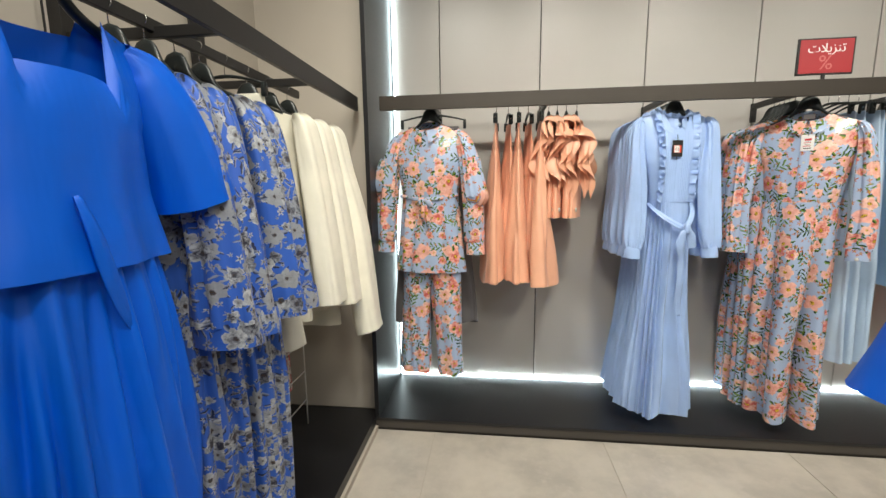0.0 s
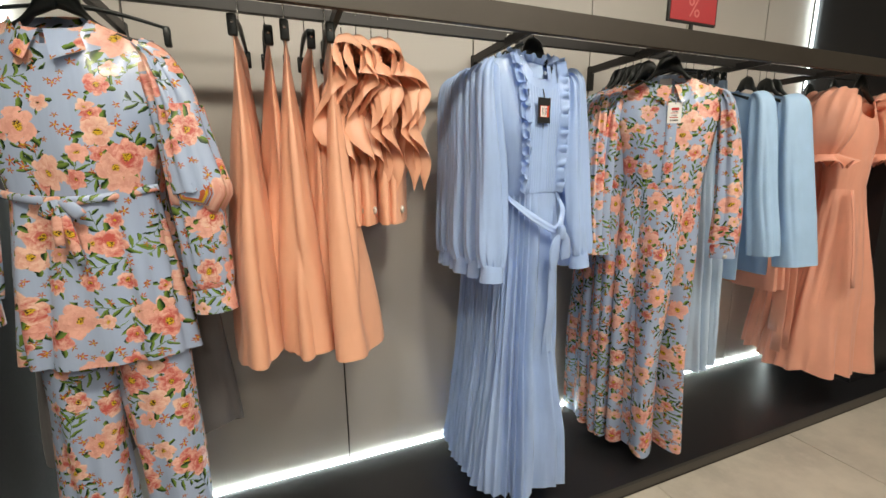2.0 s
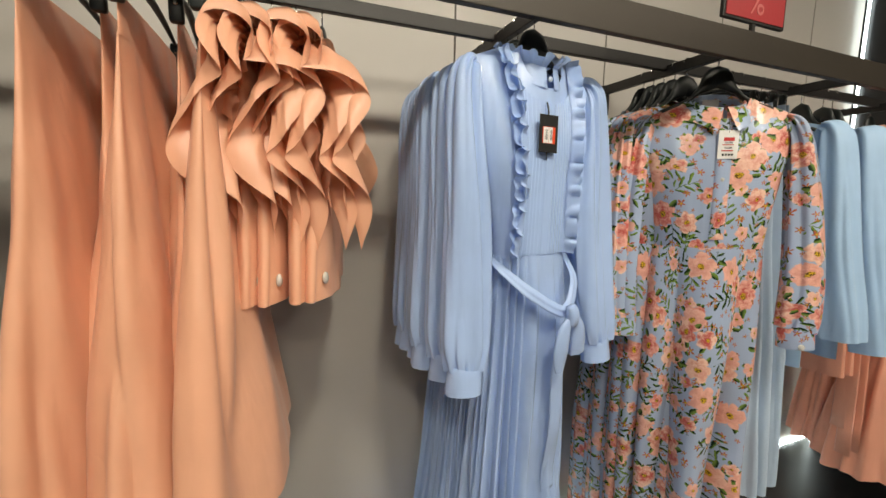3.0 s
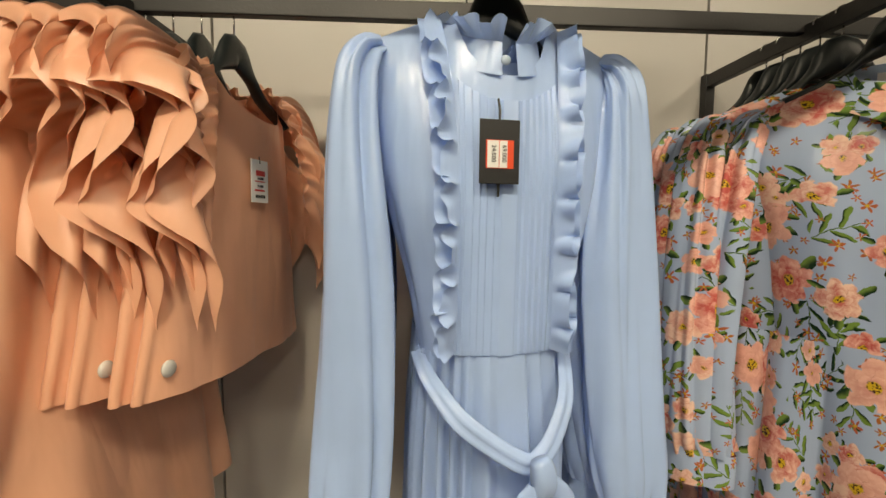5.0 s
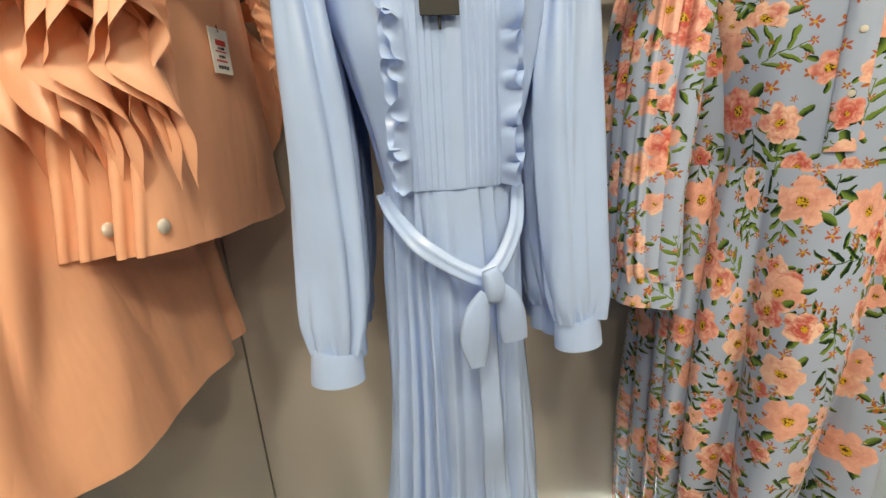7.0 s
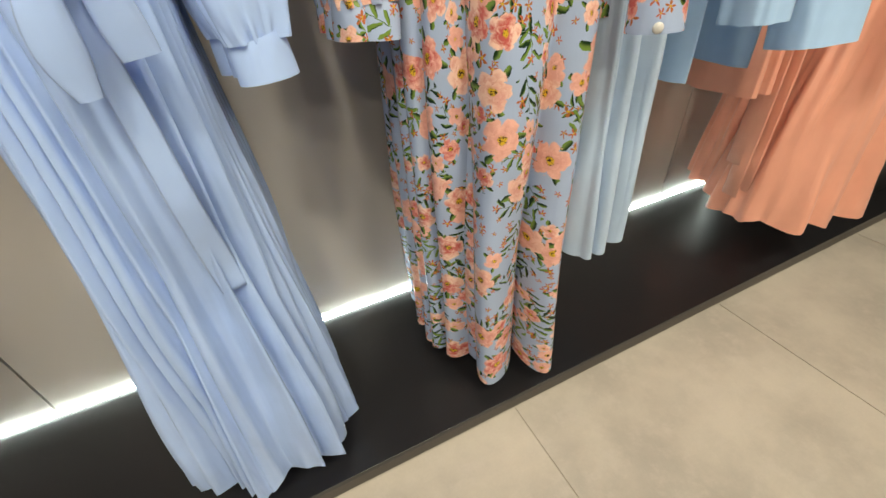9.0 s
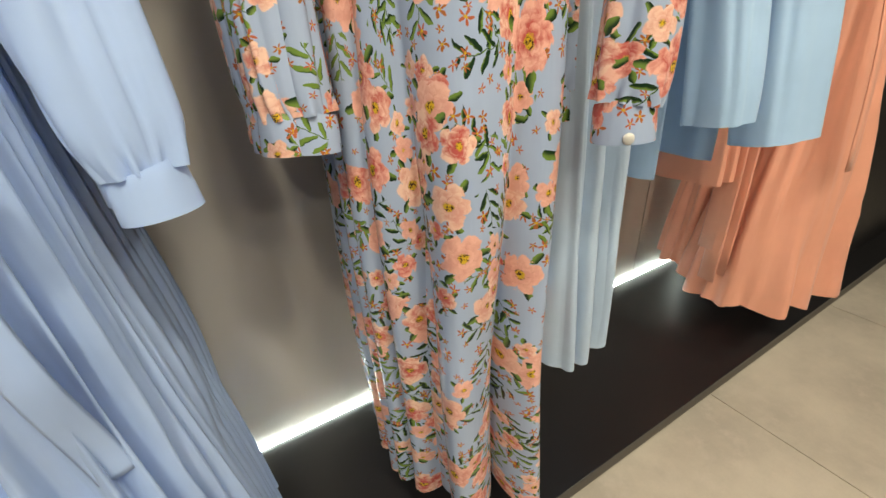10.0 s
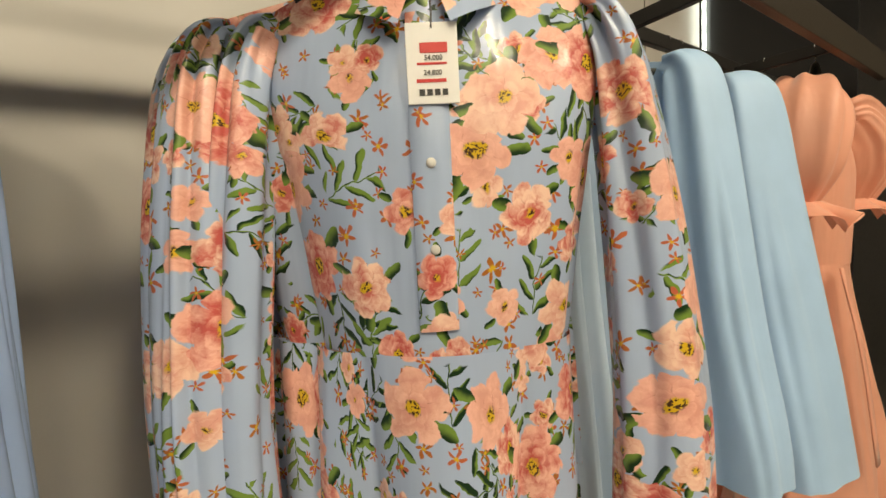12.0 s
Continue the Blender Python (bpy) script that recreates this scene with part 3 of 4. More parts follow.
def hanger(x, y, z_bar, rz, half=0.135, clips=False):
    """Black hanger hung over a bar whose top is z_bar; half: half its width."""
    apex = z_bar - (1.728 if not clips else 1.718)
    if clips:
        h = thing("clip_hanger", x, y, z_bar, "black clip hanger with steel hook", "hanger", "clip hangers", rz)
    else:
        h = thing("hanger", x, y, z_bar, "black plastic shoulder hanger with steel hook", "hanger", "shoulder hangers", rz)
    hook = []
    for i in range(15):
        a = math.radians(-50 + 230 * i / 14)
        hook.append((0.013 * math.cos(a), 0, -0.010 + 0.013 * math.sin(a), 0.0015, 0.0015))
    hook = [(0, 0, -apex - 0.006, 0.0015, 0.0015), (0, 0, -0.030, 0.0015, 0.0015)] + hook[1:]
    part("hook", tube(hook, 8, cap=True), M_STEEL, h, "steel hook")
    if clips:
        bar = [(-half, 0, -apex - 0.030, 0.004, 0.004), (-half * 0.5, 0, -apex - 0.010, 0.005, 0.006), (0, 0, -apex, 0.007, 0.008), (half * 0.5, 0, -apex - 0.010, 0.005, 0.006), (half, 0, -apex - 0.030, 0.004, 0.004)]
        part("bar", tube(bar, 8, cap=True, steps=3), M_HANGER, h)
        for sx in (-half, half):
            c = part("clip", boxed(sx - 0.008, sx + 0.008, -0.011, 0.011, -apex - 0.075, -apex - 0.026, 0.004), M_HANGER, h)
            part("spring", tube([(sx - 0.009, 0, -apex - 0.045, 0.004, 0.004), (sx + 0.009, 0, -apex - 0.045, 0.004, 0.004)], 8, cap=True), M_STEEL, c, "steel clip spring")
    else:
        arms = []
        for i in range(33):
            u = -1 + i / 16
            xx = abs(u) * half
            dome = math.exp(-(xx / 0.038) ** 2)
            top = -apex - 0.078 * (1 - dome) - 0.40 * max(0.0, xx - 0.05)
            low = min(top - 0.013, -apex - 0.060 - 0.35 * xx) if xx < 0.06 else top - 0.014
            arms.append((u * half, 0.0, (top + low) / 2, (top - low) / 2, 0.009 + 0.004 * (1 - dome)))
        part("body", tube(arms, 12, cap=True, up=(0, 1, 0)), M_HANGER, h)
    return h

# ---- garments ----
from mathutils.bvhtree import BVHTree


def front_of(bm):
    """The depth of a garment's front at (x, z)."""
    tree = BVHTree.FromBMesh(bm)

    def at(x, z, lift=0.003):
        hit = tree.ray_cast(Vector((x, -1.0, z)), Vector((0, 1, 0)))
        return (hit[0].y if hit[0] is not None else -0.03) - lift
    return at


def sleeve(dress, material, path, n=22, k=4, amp=0.006, seed=0.0, cuff=None, cuff_mat=None, cap=False):
    s = part("sleeve", tube(path, n, k, amp, seed, steps=6, gather=0.0045 if cuff else 0.0), material, dress)
    if cuff:
        part("cuff", tube(cuff, n, 0, 0.0, seed, steps=2), cuff_mat or material, s)
    return s


def mirror(path):
    return [(-p[0], *p[1:]) for p in path]


def ring(rx, ry, z_back, z_front, n, a0=0.0, a1=2 * math.pi, cy=0.0):
    pts = []
    for i in range(n + 1):
        a = a0 + (a1 - a0) * i / n
        s = math.sin(a)
        pts.append((rx * math.cos(a), cy + ry * s, z_back + (z_front - z_back) * (0.5 - 0.5 * s)))
    return pts


def price_tag(x, y, z, rz, black, tilt=0.0):
    """Card hanging from a thread; z is its top edge."""
    if black:
        t = thing("price_tag", x, y, z, "black card price tag with an orange-red price sticker", "price tag", "", rz)
        part("card", boxed(-0.0245, 0.0245, -0.001, 0.001, -0.075, 0, 0.0006), M_TAGB, t, smooth=False)
        part("sticker", boxed(-0.017, 0.017, -0.0018, -0.001, -0.057, -0.024), M_STICK, t, "orange-red price sticker", False)
        part("sticker", boxed(-0.0155, -0.0015, -0.0024, -0.0018, -0.0562, -0.0248), M_TAGW, t, "white price label", False)
        part("sticker", boxed(-0.0005, 0.009, -0.0024, -0.0018, -0.0562, -0.0248), M_TAGW, t, "white price label", False)
        words("69.000", 0.0075, M_INK, t, pose(0.005, -0.0026, -0.04, 90, 90, 0))
        words("24.500", 0.0075, M_INK, t, pose(-0.008, -0.0026, -0.04, 90, 90, 0))
        part("thread", tube([(0, 0.001, -0.004, 0.0016, 0.0016), (0.001, 0.004, 0.012, 0.0016, 0.0016), (0, 0.008, 0.026, 0.0016, 0.0016)], 6), M_TAGB, t)
        part("thread", tube([(0, 0.003, -0.075, 0.002, 0.001), (0, 0.003, -0.09, 0.0015, 0.001)], 6), M_TAGB, t)
    else:
        t = thing("price_tag", x, y, z, "white card price tag with red price bars", "price tag", "white price tags", rz)
        part("card", boxed(-0.0235, 0.0235, -0.001, 0.001, -0.072, 0, 0.0006), M_TAGW, t, smooth=False)
        part("print", boxed(-0.011, 0.014, -0.0016, -0.001, -0.027, -0.018), M_TAGRED, t, "dark red printed bar", False)
        part("print", boxed(-0.014, 0.013, -0.0016, -0.001, -0.0375, -0.0355), M_TAGRED, t, "", False)
        part("print", boxed(-0.015, 0.012, -0.0016, -0.001, -0.053, -0.050), M_TAGRED, t, "", False)
        words("54.000", 0.0062, M_INK, t, pose(0.001, -0.0014, -0.0315, 90, 0, 0))
        words("24.800", 0.0062, M_INK, t, pose(0, -0.0014, -0.0445, 90, 0, 0))
        for q in range(4):
            part("print", boxed(-0.013 + 0.007 * q, -0.008 + 0.007 * q, -0.0016, -0.001, -0.0645, -0.059), M_INK, t, "dark printed mark", False)
        part("thread", tube([(0, -0.0015, -0.006, 0.0009, 0.0009), (0.001, 0.002, 0.012, 0.0009, 0.0009), (0, 0.008, 0.03, 0.0009, 0.0009)], 6), M_TAGB, t)
    return t


def neck_label(d, y, z):
    part("neck_label", boxed(-0.021, 0.021, y - 0.0008, y + 0.0008, z - 0.022, z, 0.0004), M_TAGW, d, "small white woven neck label", False)


def blue_dress(x, y, rz, detail=True):
    d = thing("dress", x, y, 0, "pale blue long-sleeved maxi dress with ruffled bib and pleated skirt", "dress", "pale blue pleated dresses", rz)
    keys = [(1.235, 0.100, 0.062, 0.002, 0, 0), (1.30, 0.112, 0.066, 0.008, 0, 0), (1.44, 0.146, 0.071, 0.011, 0, 0)]
    bm = bodice(keys, 0.170, 0.062, 1.682, 0.40, 0.092, 0.016, 26, 88, 5, 1.0)
    at = front_of(bm)
    part("bodice", bm, C_SKY, d)
    # pleated skirt
    bm = bmesh.new()
    hem, top, n, rows = 0.150, 1.242, 264, 28
    pts, uvs = [], []
    for i in range(rows + 1):
        t = i / rows
        z = hem + (top - hem) * t
        w, dp, amp, big = ease([(hem, 0.158, 0.092, 0.026, 0.036), (0.6, 0.138, 0.081, 0.023, 0.030), (1.1, 0.110, 0.068, 0.013, 0.014), (top, 0.102, 0.063, 0.004, 0.003)], z)
        row, uv = [], []
        for j in range(n + 1):
            th = 2 * math.pi * j / n
            ph = 24 * (th + 0.10 * math.sin(3 * th + 1) + 0.05 * math.sin(7 * th + 2)) / (2 * math.pi)
            u = ph - math.floor(ph)
            saw = (u / 0.78 if u < 0.78 else (1 - u) / 0.22) * 2 - 1
            mod = 0.75 + 0.25 * math.sin(5 * th + 0.7)
            f = amp * mod * saw + big * folds(th, z, 6, 1.4)
            c, s = math.cos(th), math.sin(th)
            row.append((w * c + f * c, dp * s + f * s + 0.01 * (1 - t), z + 0.008 * saw * (1 - t) ** 10 + 0.016 * math.sin(4 * th + 1) * (1 - t) ** 3))
            uv.append((j / n, z))
        pts.append(row[:-1])
        uvs.append(uv)
    grid(bm, pts, uvs, True)
    skirt_at = front_of(bm)
    part("skirt", bm, C_SKY, d, "knife-pleated skirt")
    path = [(0.152, 0.004, 1.636, 0.005, 0.010), (0.166, 0.002, 1.628, 0.015, 0.024), (0.178, -0.004, 1.596, 0.025, 0.034), (0.179, -0.014, 1.51, 0.032, 0.036), (0.174, -0.034, 1.33, 0.047, 0.032), (0.178, -0.050, 1.14, 0.052, 0.030), (0.182, -0.060, 1.06, 0.050, 0.030), (0.184, -0.062, 1.018, 0.035, 0.025)]
    cuff = [(0.185, -0.062, 1.024, 0.035, 0.026), (0.187, -0.062, 1.017, 0.038, 0.028), (0.190, -0.064, 0.972, 0.040, 0.030)]
    sleeve(d, C_SKY, path, 96, 4, 0.013, 2.0, cuff)
    sleeve(d, C_SKY, [(p[0] - 0.008 * min(1.0, i / 3), *p[1:]) for i, p in enumerate(mirror(path))], 96, 4, 0.013, 4.3, [(p[0] - 0.008, *p[1:]) for p in mirror(cuff)])
    # stand collar with a gathered edge
    a0, a1 = math.radians(-90 + 9), math.radians(270 - 9)
    lo, hi = ring(0.063, 0.066, 1.668, 1.588, 40, a0, a1), ring(0.055, 0.058, 1.694, 1.632, 40, a0, a1)
    bm = bmesh.new()
    grid(bm, [lo, hi])
    collar = part("collar", bm, C_SKY, d, "stand-up collar")
    fine = ring(0.055, 0.058, 1.692, 1.631, 260, a0, a1)
    out = [(p[0] * 1.6, p[1] * 1.6, 0.075) for p in fine]
    part("frill", frill(fine, out, 0.032, 15, 0.0075, 6), C_SKY, collar, "gathered frill")
    if not detail:
        return d
    neck_label(d, 0.045, 1.662)
    # bib of fine tucks
    bm = bmesh.new()
    pts = []
    for i in range(19):
        z = 1.243 + (1.588 - 1.243) * i / 18
        row = []
        for j in range(121):
            xx = -0.066 + 0.132 * j / 120
            ph = abs(xx) / 0.0092
            tuck = 0.0042 * (1 - (ph - math.floor(ph))) if 0.010 < abs(xx) < 0.062 else 0.0050
            zz = z - max(0.0, 0.030 * (1 - (xx / 0.066) ** 2)) * (i / 18) ** 5
            row.append((xx, at(xx, zz, 0.002) - tuck, zz))
        pts.append(row)
    grid(bm, pts)
    part("bib", bm, C_SKY, d, "pin-tucked front bib")
    for sgn, seed in ((-1, 0.3), (1, 2.1)):
        for layer in (0, 1):
            path, out = [], []
            for i in range(131):
                t = i / 130
                z = 1.245 + (1.665 - 1.245) * t
                xx = sgn * (0.064 + 0.014 * t ** 2 - 0.006 * math.sin(math.pi * t) + 0.002 * layer)
                path.append((xx, at(xx, z, 0.004 + 0.005 * layer) - 0.002, z))
                out.append((sgn * 1.0, -0.35 - 0.5 * layer, 0.0))
            part("ruffle", frill(path, out, 0.036 - 0.008 * layer, 8 + 2 * layer, 0.010, 6, seed=seed + layer), C_SKY, d, "gathered ruffle")
    # waist seam, sash, knot and tails
    ys = at(0.0, 1.26, 0.012)
    belt = [(-0.104, -0.010, 1.236, 0.010, 0.003), (-0.096, -0.045, 1.212, 0.010, 0.003), (-0.064, ys - 0.018, 1.172, 0.013, 0.003), (-0.02, ys - 0.032, 1.142, 0.012, 0.004), (0.018, ys - 0.042, 1.122, 0.012, 0.006), (0.048, ys - 0.032, 1.142, 0.012, 0.004), (0.078, ys - 0.012, 1.190, 0.010, 0.003), (0.102, -0.02, 1.238, 0.010, 0.003)]
    part("sash", tube(belt, 24, 4, 0.0026, 1.0, steps=6), C_SKY, d, "tied fabric sash")
    part("knot", tube([(0.022, ys - 0.058, 1.142, 0.010, 0.008), (0.026, ys - 0.060, 1.13, 0.014, 0.012), (0.028, ys - 0.060, 1.112, 0.015, 0.012), (0.026, ys - 0.058, 1.098, 0.011, 0.009)], 14, 3, 0.002, 0.5, cap=True, steps=3), C_SKY, d)
    loop = [(0.030, ys - 0.055, 1.118, 0.010, 0.006), (0.052, ys - 0.054, 1.09, 0.018, 0.007), (0.056, ys - 0.05, 1.055, 0.021, 0.006), (0.06, ys - 0.047, 1.028, 0.019, 0.004)]
    part("bow_loop", tube(loop, 12, 2, 0.002, 0.7, steps=4), C_SKY, d)
    loop = [(0.016, ys - 0.060, 1.112, 0.010, 0.006), (0.002, ys - 0.060, 1.085, 0.020, 0.008), (-0.002, ys - 0.058, 1.04, 0.024, 0.007), (0.002, ys - 0.054, 0.998, 0.012, 0.004)]
    part("bow_loop", tube(loop, 12, 2, 0.002, 0.2, steps=4), C_SKY, d)
    tail = [(0.022, ys - 0.05, 1.10, 0.010, 0.004), (0.026, skirt_at(0.026, 1.0) - 0.012, 1.0, 0.016, 0.004), (0.032, skirt_at(0.03, 0.85) - 0.012, 0.85, 0.018, 0.0035), (0.040, skirt_at(0.04, 0.72) - 0.012, 0.72, 0.021, 0.003), (0.044, skirt_at(0.04, 0.68) - 0.012, 0.675, 0.020, 0.0025)]
    part("sash_tail", tube(tail, 10, 2, 0.001, 0.4, cap=True, steps=5), C_SKY, d)
    bm = bmesh.new()
    bmesh.ops.create_uvsphere(bm, u_segments=14, v_segments=8, radius=0.0062, matrix=pose(-0.008, -0.070, 1.605) @ Matrix.Diagonal((1, 0.5, 1, 1)))
    part("button", bm, M_BTN, d, "small covered button")
    return d


def shirt_collar(d, material, z_neck, neck, drop, y_front):
    """A folded shirt collar with two points."""
    bm = bmesh.new()
    a0, a1 = math.radians(-90 + 4), math.radians(270 - 4)
    n = 36
    stand = ring(neck * 0.98, 0.062, z_neck - 0.004, z_neck - drop, n, a0, a1)
    fold = ring(neck * 0.94, 0.058, z_neck + 0.026, z_neck - drop + 0.030, n, a0, a1)
    fall = []
    for i, p in enumerate(fold):
        u = abs(2 * i / n - 1)
        ln = 0.036 + 0.03 * u ** 3
        o = Vector((p[0], p[1], 0)).normalized()
        fall.append((p[0] + o.x * 0.016 + (0.018 * u ** 4 * (1 if p[0] > 0 else -1)), p[1] + o.y * (0.018 + 0.012 * u ** 2), p[2] - ln))
    fold2 = [(p[0] * 1.06, p[1] * 1.06, p[2] - 0.002) for p in fold]
    pts = [stand, fold, fold2, fall]
    uvs = [[(0.4 + 0.28 * i / n, 0.05 * r) for i in range(n + 1)] for r in range(4)]
    grid(bm, pts, uvs)
    return part("collar", bm, material, d, "folded shirt collar")


def floral_dress(x, y, rz, detail=True):
    d = thing("dress", x, y, 0, "long pale blue satin dress printed with peach blooms", "dress", "floral satin dresses", rz)
    keys = [(1.235, 0.140, 0.078, 0.008, 0, 0), (1.33, 0.152, 0.080, 0.008, 0, 0), (1.43, 0.168, 0.078, 0.006, 0, 0)]
    bm = bodice(keys, 0.192, 0.066, 1.640, 0.40, 0.062, 0.014, 24, 72, 5, 2.0)
    at = front_of(bm)
    part("bodice", bm, C_FLORAL, d)
    sk = [(0.145, 0.108, 0.064, 0.078, 0.01, 0.01), (0.55, 0.112, 0.064, 0.068, 0, 0.006), (0.95, 0.136, 0.078, 0.028, 0, 0), (1.238, 0.142, 0.080, 0.004, 0, 0)]
    part("skirt", drape(sk, 34, 216, 6, 1.75, -1.0, 0.006), C_FLORAL, d, "full-length gathered skirt")
    pl = [(0.164, 0.004, 1.592, 0.007, 0.012), (0.182, 0.002, 1.580, 0.018, 0.028), (0.200, -0.006, 1.53, 0.028, 0.036), (0.214, -0.026, 1.36, 0.036, 0.036), (0.222, -0.046, 1.18, 0.039, 0.036), (0.219, -0.056, 1.06, 0.042, 0.035), (0.215, -0.058, 1.03, 0.037, 0.032)]
    cf = [(0.215, -0.058, 1.034, 0.038, 0.033), (0.216, -0.06, 1.026, 0.041, 0.035), (0.218, -0.062, 0.982, 0.042, 0.036)]
    s = sleeve(d, C_FLORAL, pl, 88, 4, 0.009, 0.6, cf)
    sleeve(d, C_FLORAL, mirror(pl), 88, 4, 0.009, 3.2, mirror(cf))
    shirt_collar(d, C_FLORAL, 1.640, 0.066, 0.062, 0)
    if detail:
        neck_label(d, 0.050, 1.650)
        bm = bmesh.new()
        bmesh.ops.create_uvsphere(bm, u_segments=12, v_segments=8, radius=0.008, matrix=pose(0.214, -0.098, 0.992) @ Matrix.Diagonal((1, 0.5, 1, 1)))
        part("button", bm, M_PEARL, s, "pearl cuff button")
        bm = bmesh.new()
        pts, uvs = [], []
        for i in range(25):
            z = 1.262 + 0.300 * i / 24
            row = [(xx, at(xx, z, 0.001) - lift, z) for xx, lift in ((-0.019, -0.002), (-0.018, 0.0025), (-0.006, 0.003), (0.006, 0.003), (0.018, 0.0025), (0.019, -0.002))]
            pts.append(row)
            uvs.append([(q[0] + 5.2, q[2]) for q in row])
        grid(bm, pts, uvs)
        part("placket", bm, C_FLORAL, d, "flat button placket")
        for zz in (1.50, 1.42, 1.34):
            bm = bmesh.new()
            bmesh.ops.create_uvsphere(bm, u_segments=10, v_segments=6, radius=0.005, matrix=pose(0, at(0, zz, 0.0045), zz) @ Matrix.Diagonal((1, 0.4, 1, 1)))
            part("button", bm, M_PEARL, d, "small pearl button")
    return d


def floral_set(x, y, rz):
    d = thing("blouse", x, y, 0, "floral satin blouse tied at the waist", "blouse", "", rz)
    keys = [(0.885, 0.188, 0.085, 0.026, 0, 0), (1.10, 0.172, 0.080, 0.022, 0, 0), (1.275, 0.150, 0.068, 0.012, 0, 0), (1.36, 0.166, 0.078, 0.012, 0, 0), (1.43, 0.174, 0.078, 0.006, 0, 0)]
    bm = bodice(keys, 0.195, 0.066, 1.645, 0.42, 0.062, 0.014, 34, 84, 6, 0.7)
    at = front_of(bm)
    part("body", bm, C_FLORAL, d)
    shirt_collar(d, C_FLORAL, 1.645, 0.066, 0.062, 0)
    pl = [(0.14, 0.004, 1.604, 0.008, 0.012), (0.172, 0.0, 1.575, 0.020, 0.030), (0.200, -0.008, 1.50, 0.036, 0.044), (0.226, -0.018, 1.36, 0.048, 0.050), (0.238, -0.022, 1.2, 0.050, 0.048), (0.246, -0.024, 1.06, 0.050, 0.044), (0.246, -0.024, 1.045, 0.043, 0.038)]
    cf = [(0.246, -0.024, 1.048, 0.044, 0.039), (0.248, -0.024, 1.04, 0.047, 0.041), (0.250, -0.024, 0.985, 0.049, 0.042)]
    pr = mirror(pl)
    sleeve(d, C_FLORAL, pl, 48, 6, 0.014, 0.2, cf)
    sleeve(d, C_FLORAL, pr, 48, 6, 0.014, 5.0, mirror(cf))
    for sgn in (-1, 1):
        lift = 0.02 if sgn < 0 else -0.04
        fl = [(sgn * 0.218, -0.016, 1.47, 0.046, 0.050), (sgn * 0.230, -0.020, 1.40 + lift, 0.058, 0.058), (sgn * 0.242, -0.024, 1.335 + lift, 0.064, 0.058), (sgn * 0.246, -0.024, 1.318 + lift, 0.066, 0.060), (sgn * 0.244, -0.024, 1.316 + lift, 0.060, 0.054), (sgn * 0.242, -0.024, 1.34 + lift, 0.058, 0.054)]
        part("elbow_cuff", tube(fl, 48, 5, 0.010, 1.0 + sgn, steps=4), C_FLORAL, d, "wide turned-back elbow cuff")
    ys = at(0.0, 1.28, 0.008)
    belt = [(-0.158, -0.02, 1.285, 0.008, 0.004), (-0.10, at(-0.1, 1.28) - 0.006, 1.275, 0.009, 0.005), (-0.02, ys - 0.01, 1.265, 0.010, 0.006), (0.06, at(0.06, 1.27) - 0.008, 1.268, 0.009, 0.005), (0.155, -0.02, 1.29, 0.008, 0.004)]
    part("sash", tube(belt, 10, 2, 0.001, 0.5, steps=4), C_FLORAL, d, "narrow tied sash")
    for k, (dx, zz, w) in enumerate(((-0.03, 1.235, 0.016), (0.036, 1.235, 0.016), (-0.012, 1.17, 0.011), (0.02, 1.13, 0.011))):
        part("bow_loop", tube([(0, ys - 0.02, 1.265, 0.007, 0.006), (dx * 0.6, ys - 0.026, (1.265 + zz) / 2 + 0.005, w, 0.008), (dx, ys - 0.022, zz, w * 0.8, 0.004)], 10, 2, 0.001, k, cap=True, steps=4), C_FLORAL, d)
    p = thing("trousers", x, y, 0, "wide floral satin trousers hung beneath a matching blouse", "trousers", "", rz)
    for sgn, seed in ((-1, 0.4), (1, 1.9)):
        legk = [(0.315, 0.078, 0.062, 0.020, sgn * 0.098, 0.01), (0.6, 0.080, 0.060, 0.017, sgn * 0.090, 0.01), (0.86, 0.084, 0.062, 0.006, sgn * 0.080, 0.01), (0.98, 0.080, 0.05, 0.004, sgn * 0.074, 0.01)]
        part("leg", drape(legk, 22, 48, 4, seed, 0.2, 0.008), C_FLORAL, p)
    part("waistband", drape([(0.93, 0.152, 0.055, 0.003, 0, 0.01), (1.0, 0.140, 0.045, 0.002, 0, 0.01)], 3, 48, 4, 0.2), C_FLORAL, p)
    return d


def aline_skirt(x, y, rz, seed, half):
    d = thing("skirt", x, y, 0, "peach cotton A-line skirt hung from a clip hanger", "skirt", "peach skirts", rz)
    kk = [(0.845, half + 0.105, 0.094, 0.026, -0.035, 0), (1.0, half + 0.085, 0.078, 0.024, -0.028, 0), (1.35, half + 0.034, 0.036, 0.014, -0.008, 0), (1.60, half, 0.010, 0.002, 0, 0)]
    part("panel", drape(kk, 34, 120, 5, seed, 0.1, 0.010), C_PEACH, d)
    part("waistband", drape([(1.597, half, 0.010, 0.0, 0, 0), (1.635, half - 0.004, 0.008, 0.0, 0, 0), (1.662, half - 0.006, 0.003, 0.0, 0, 0)], 4, 40, 3, seed), C_PEACH, d)
    return d


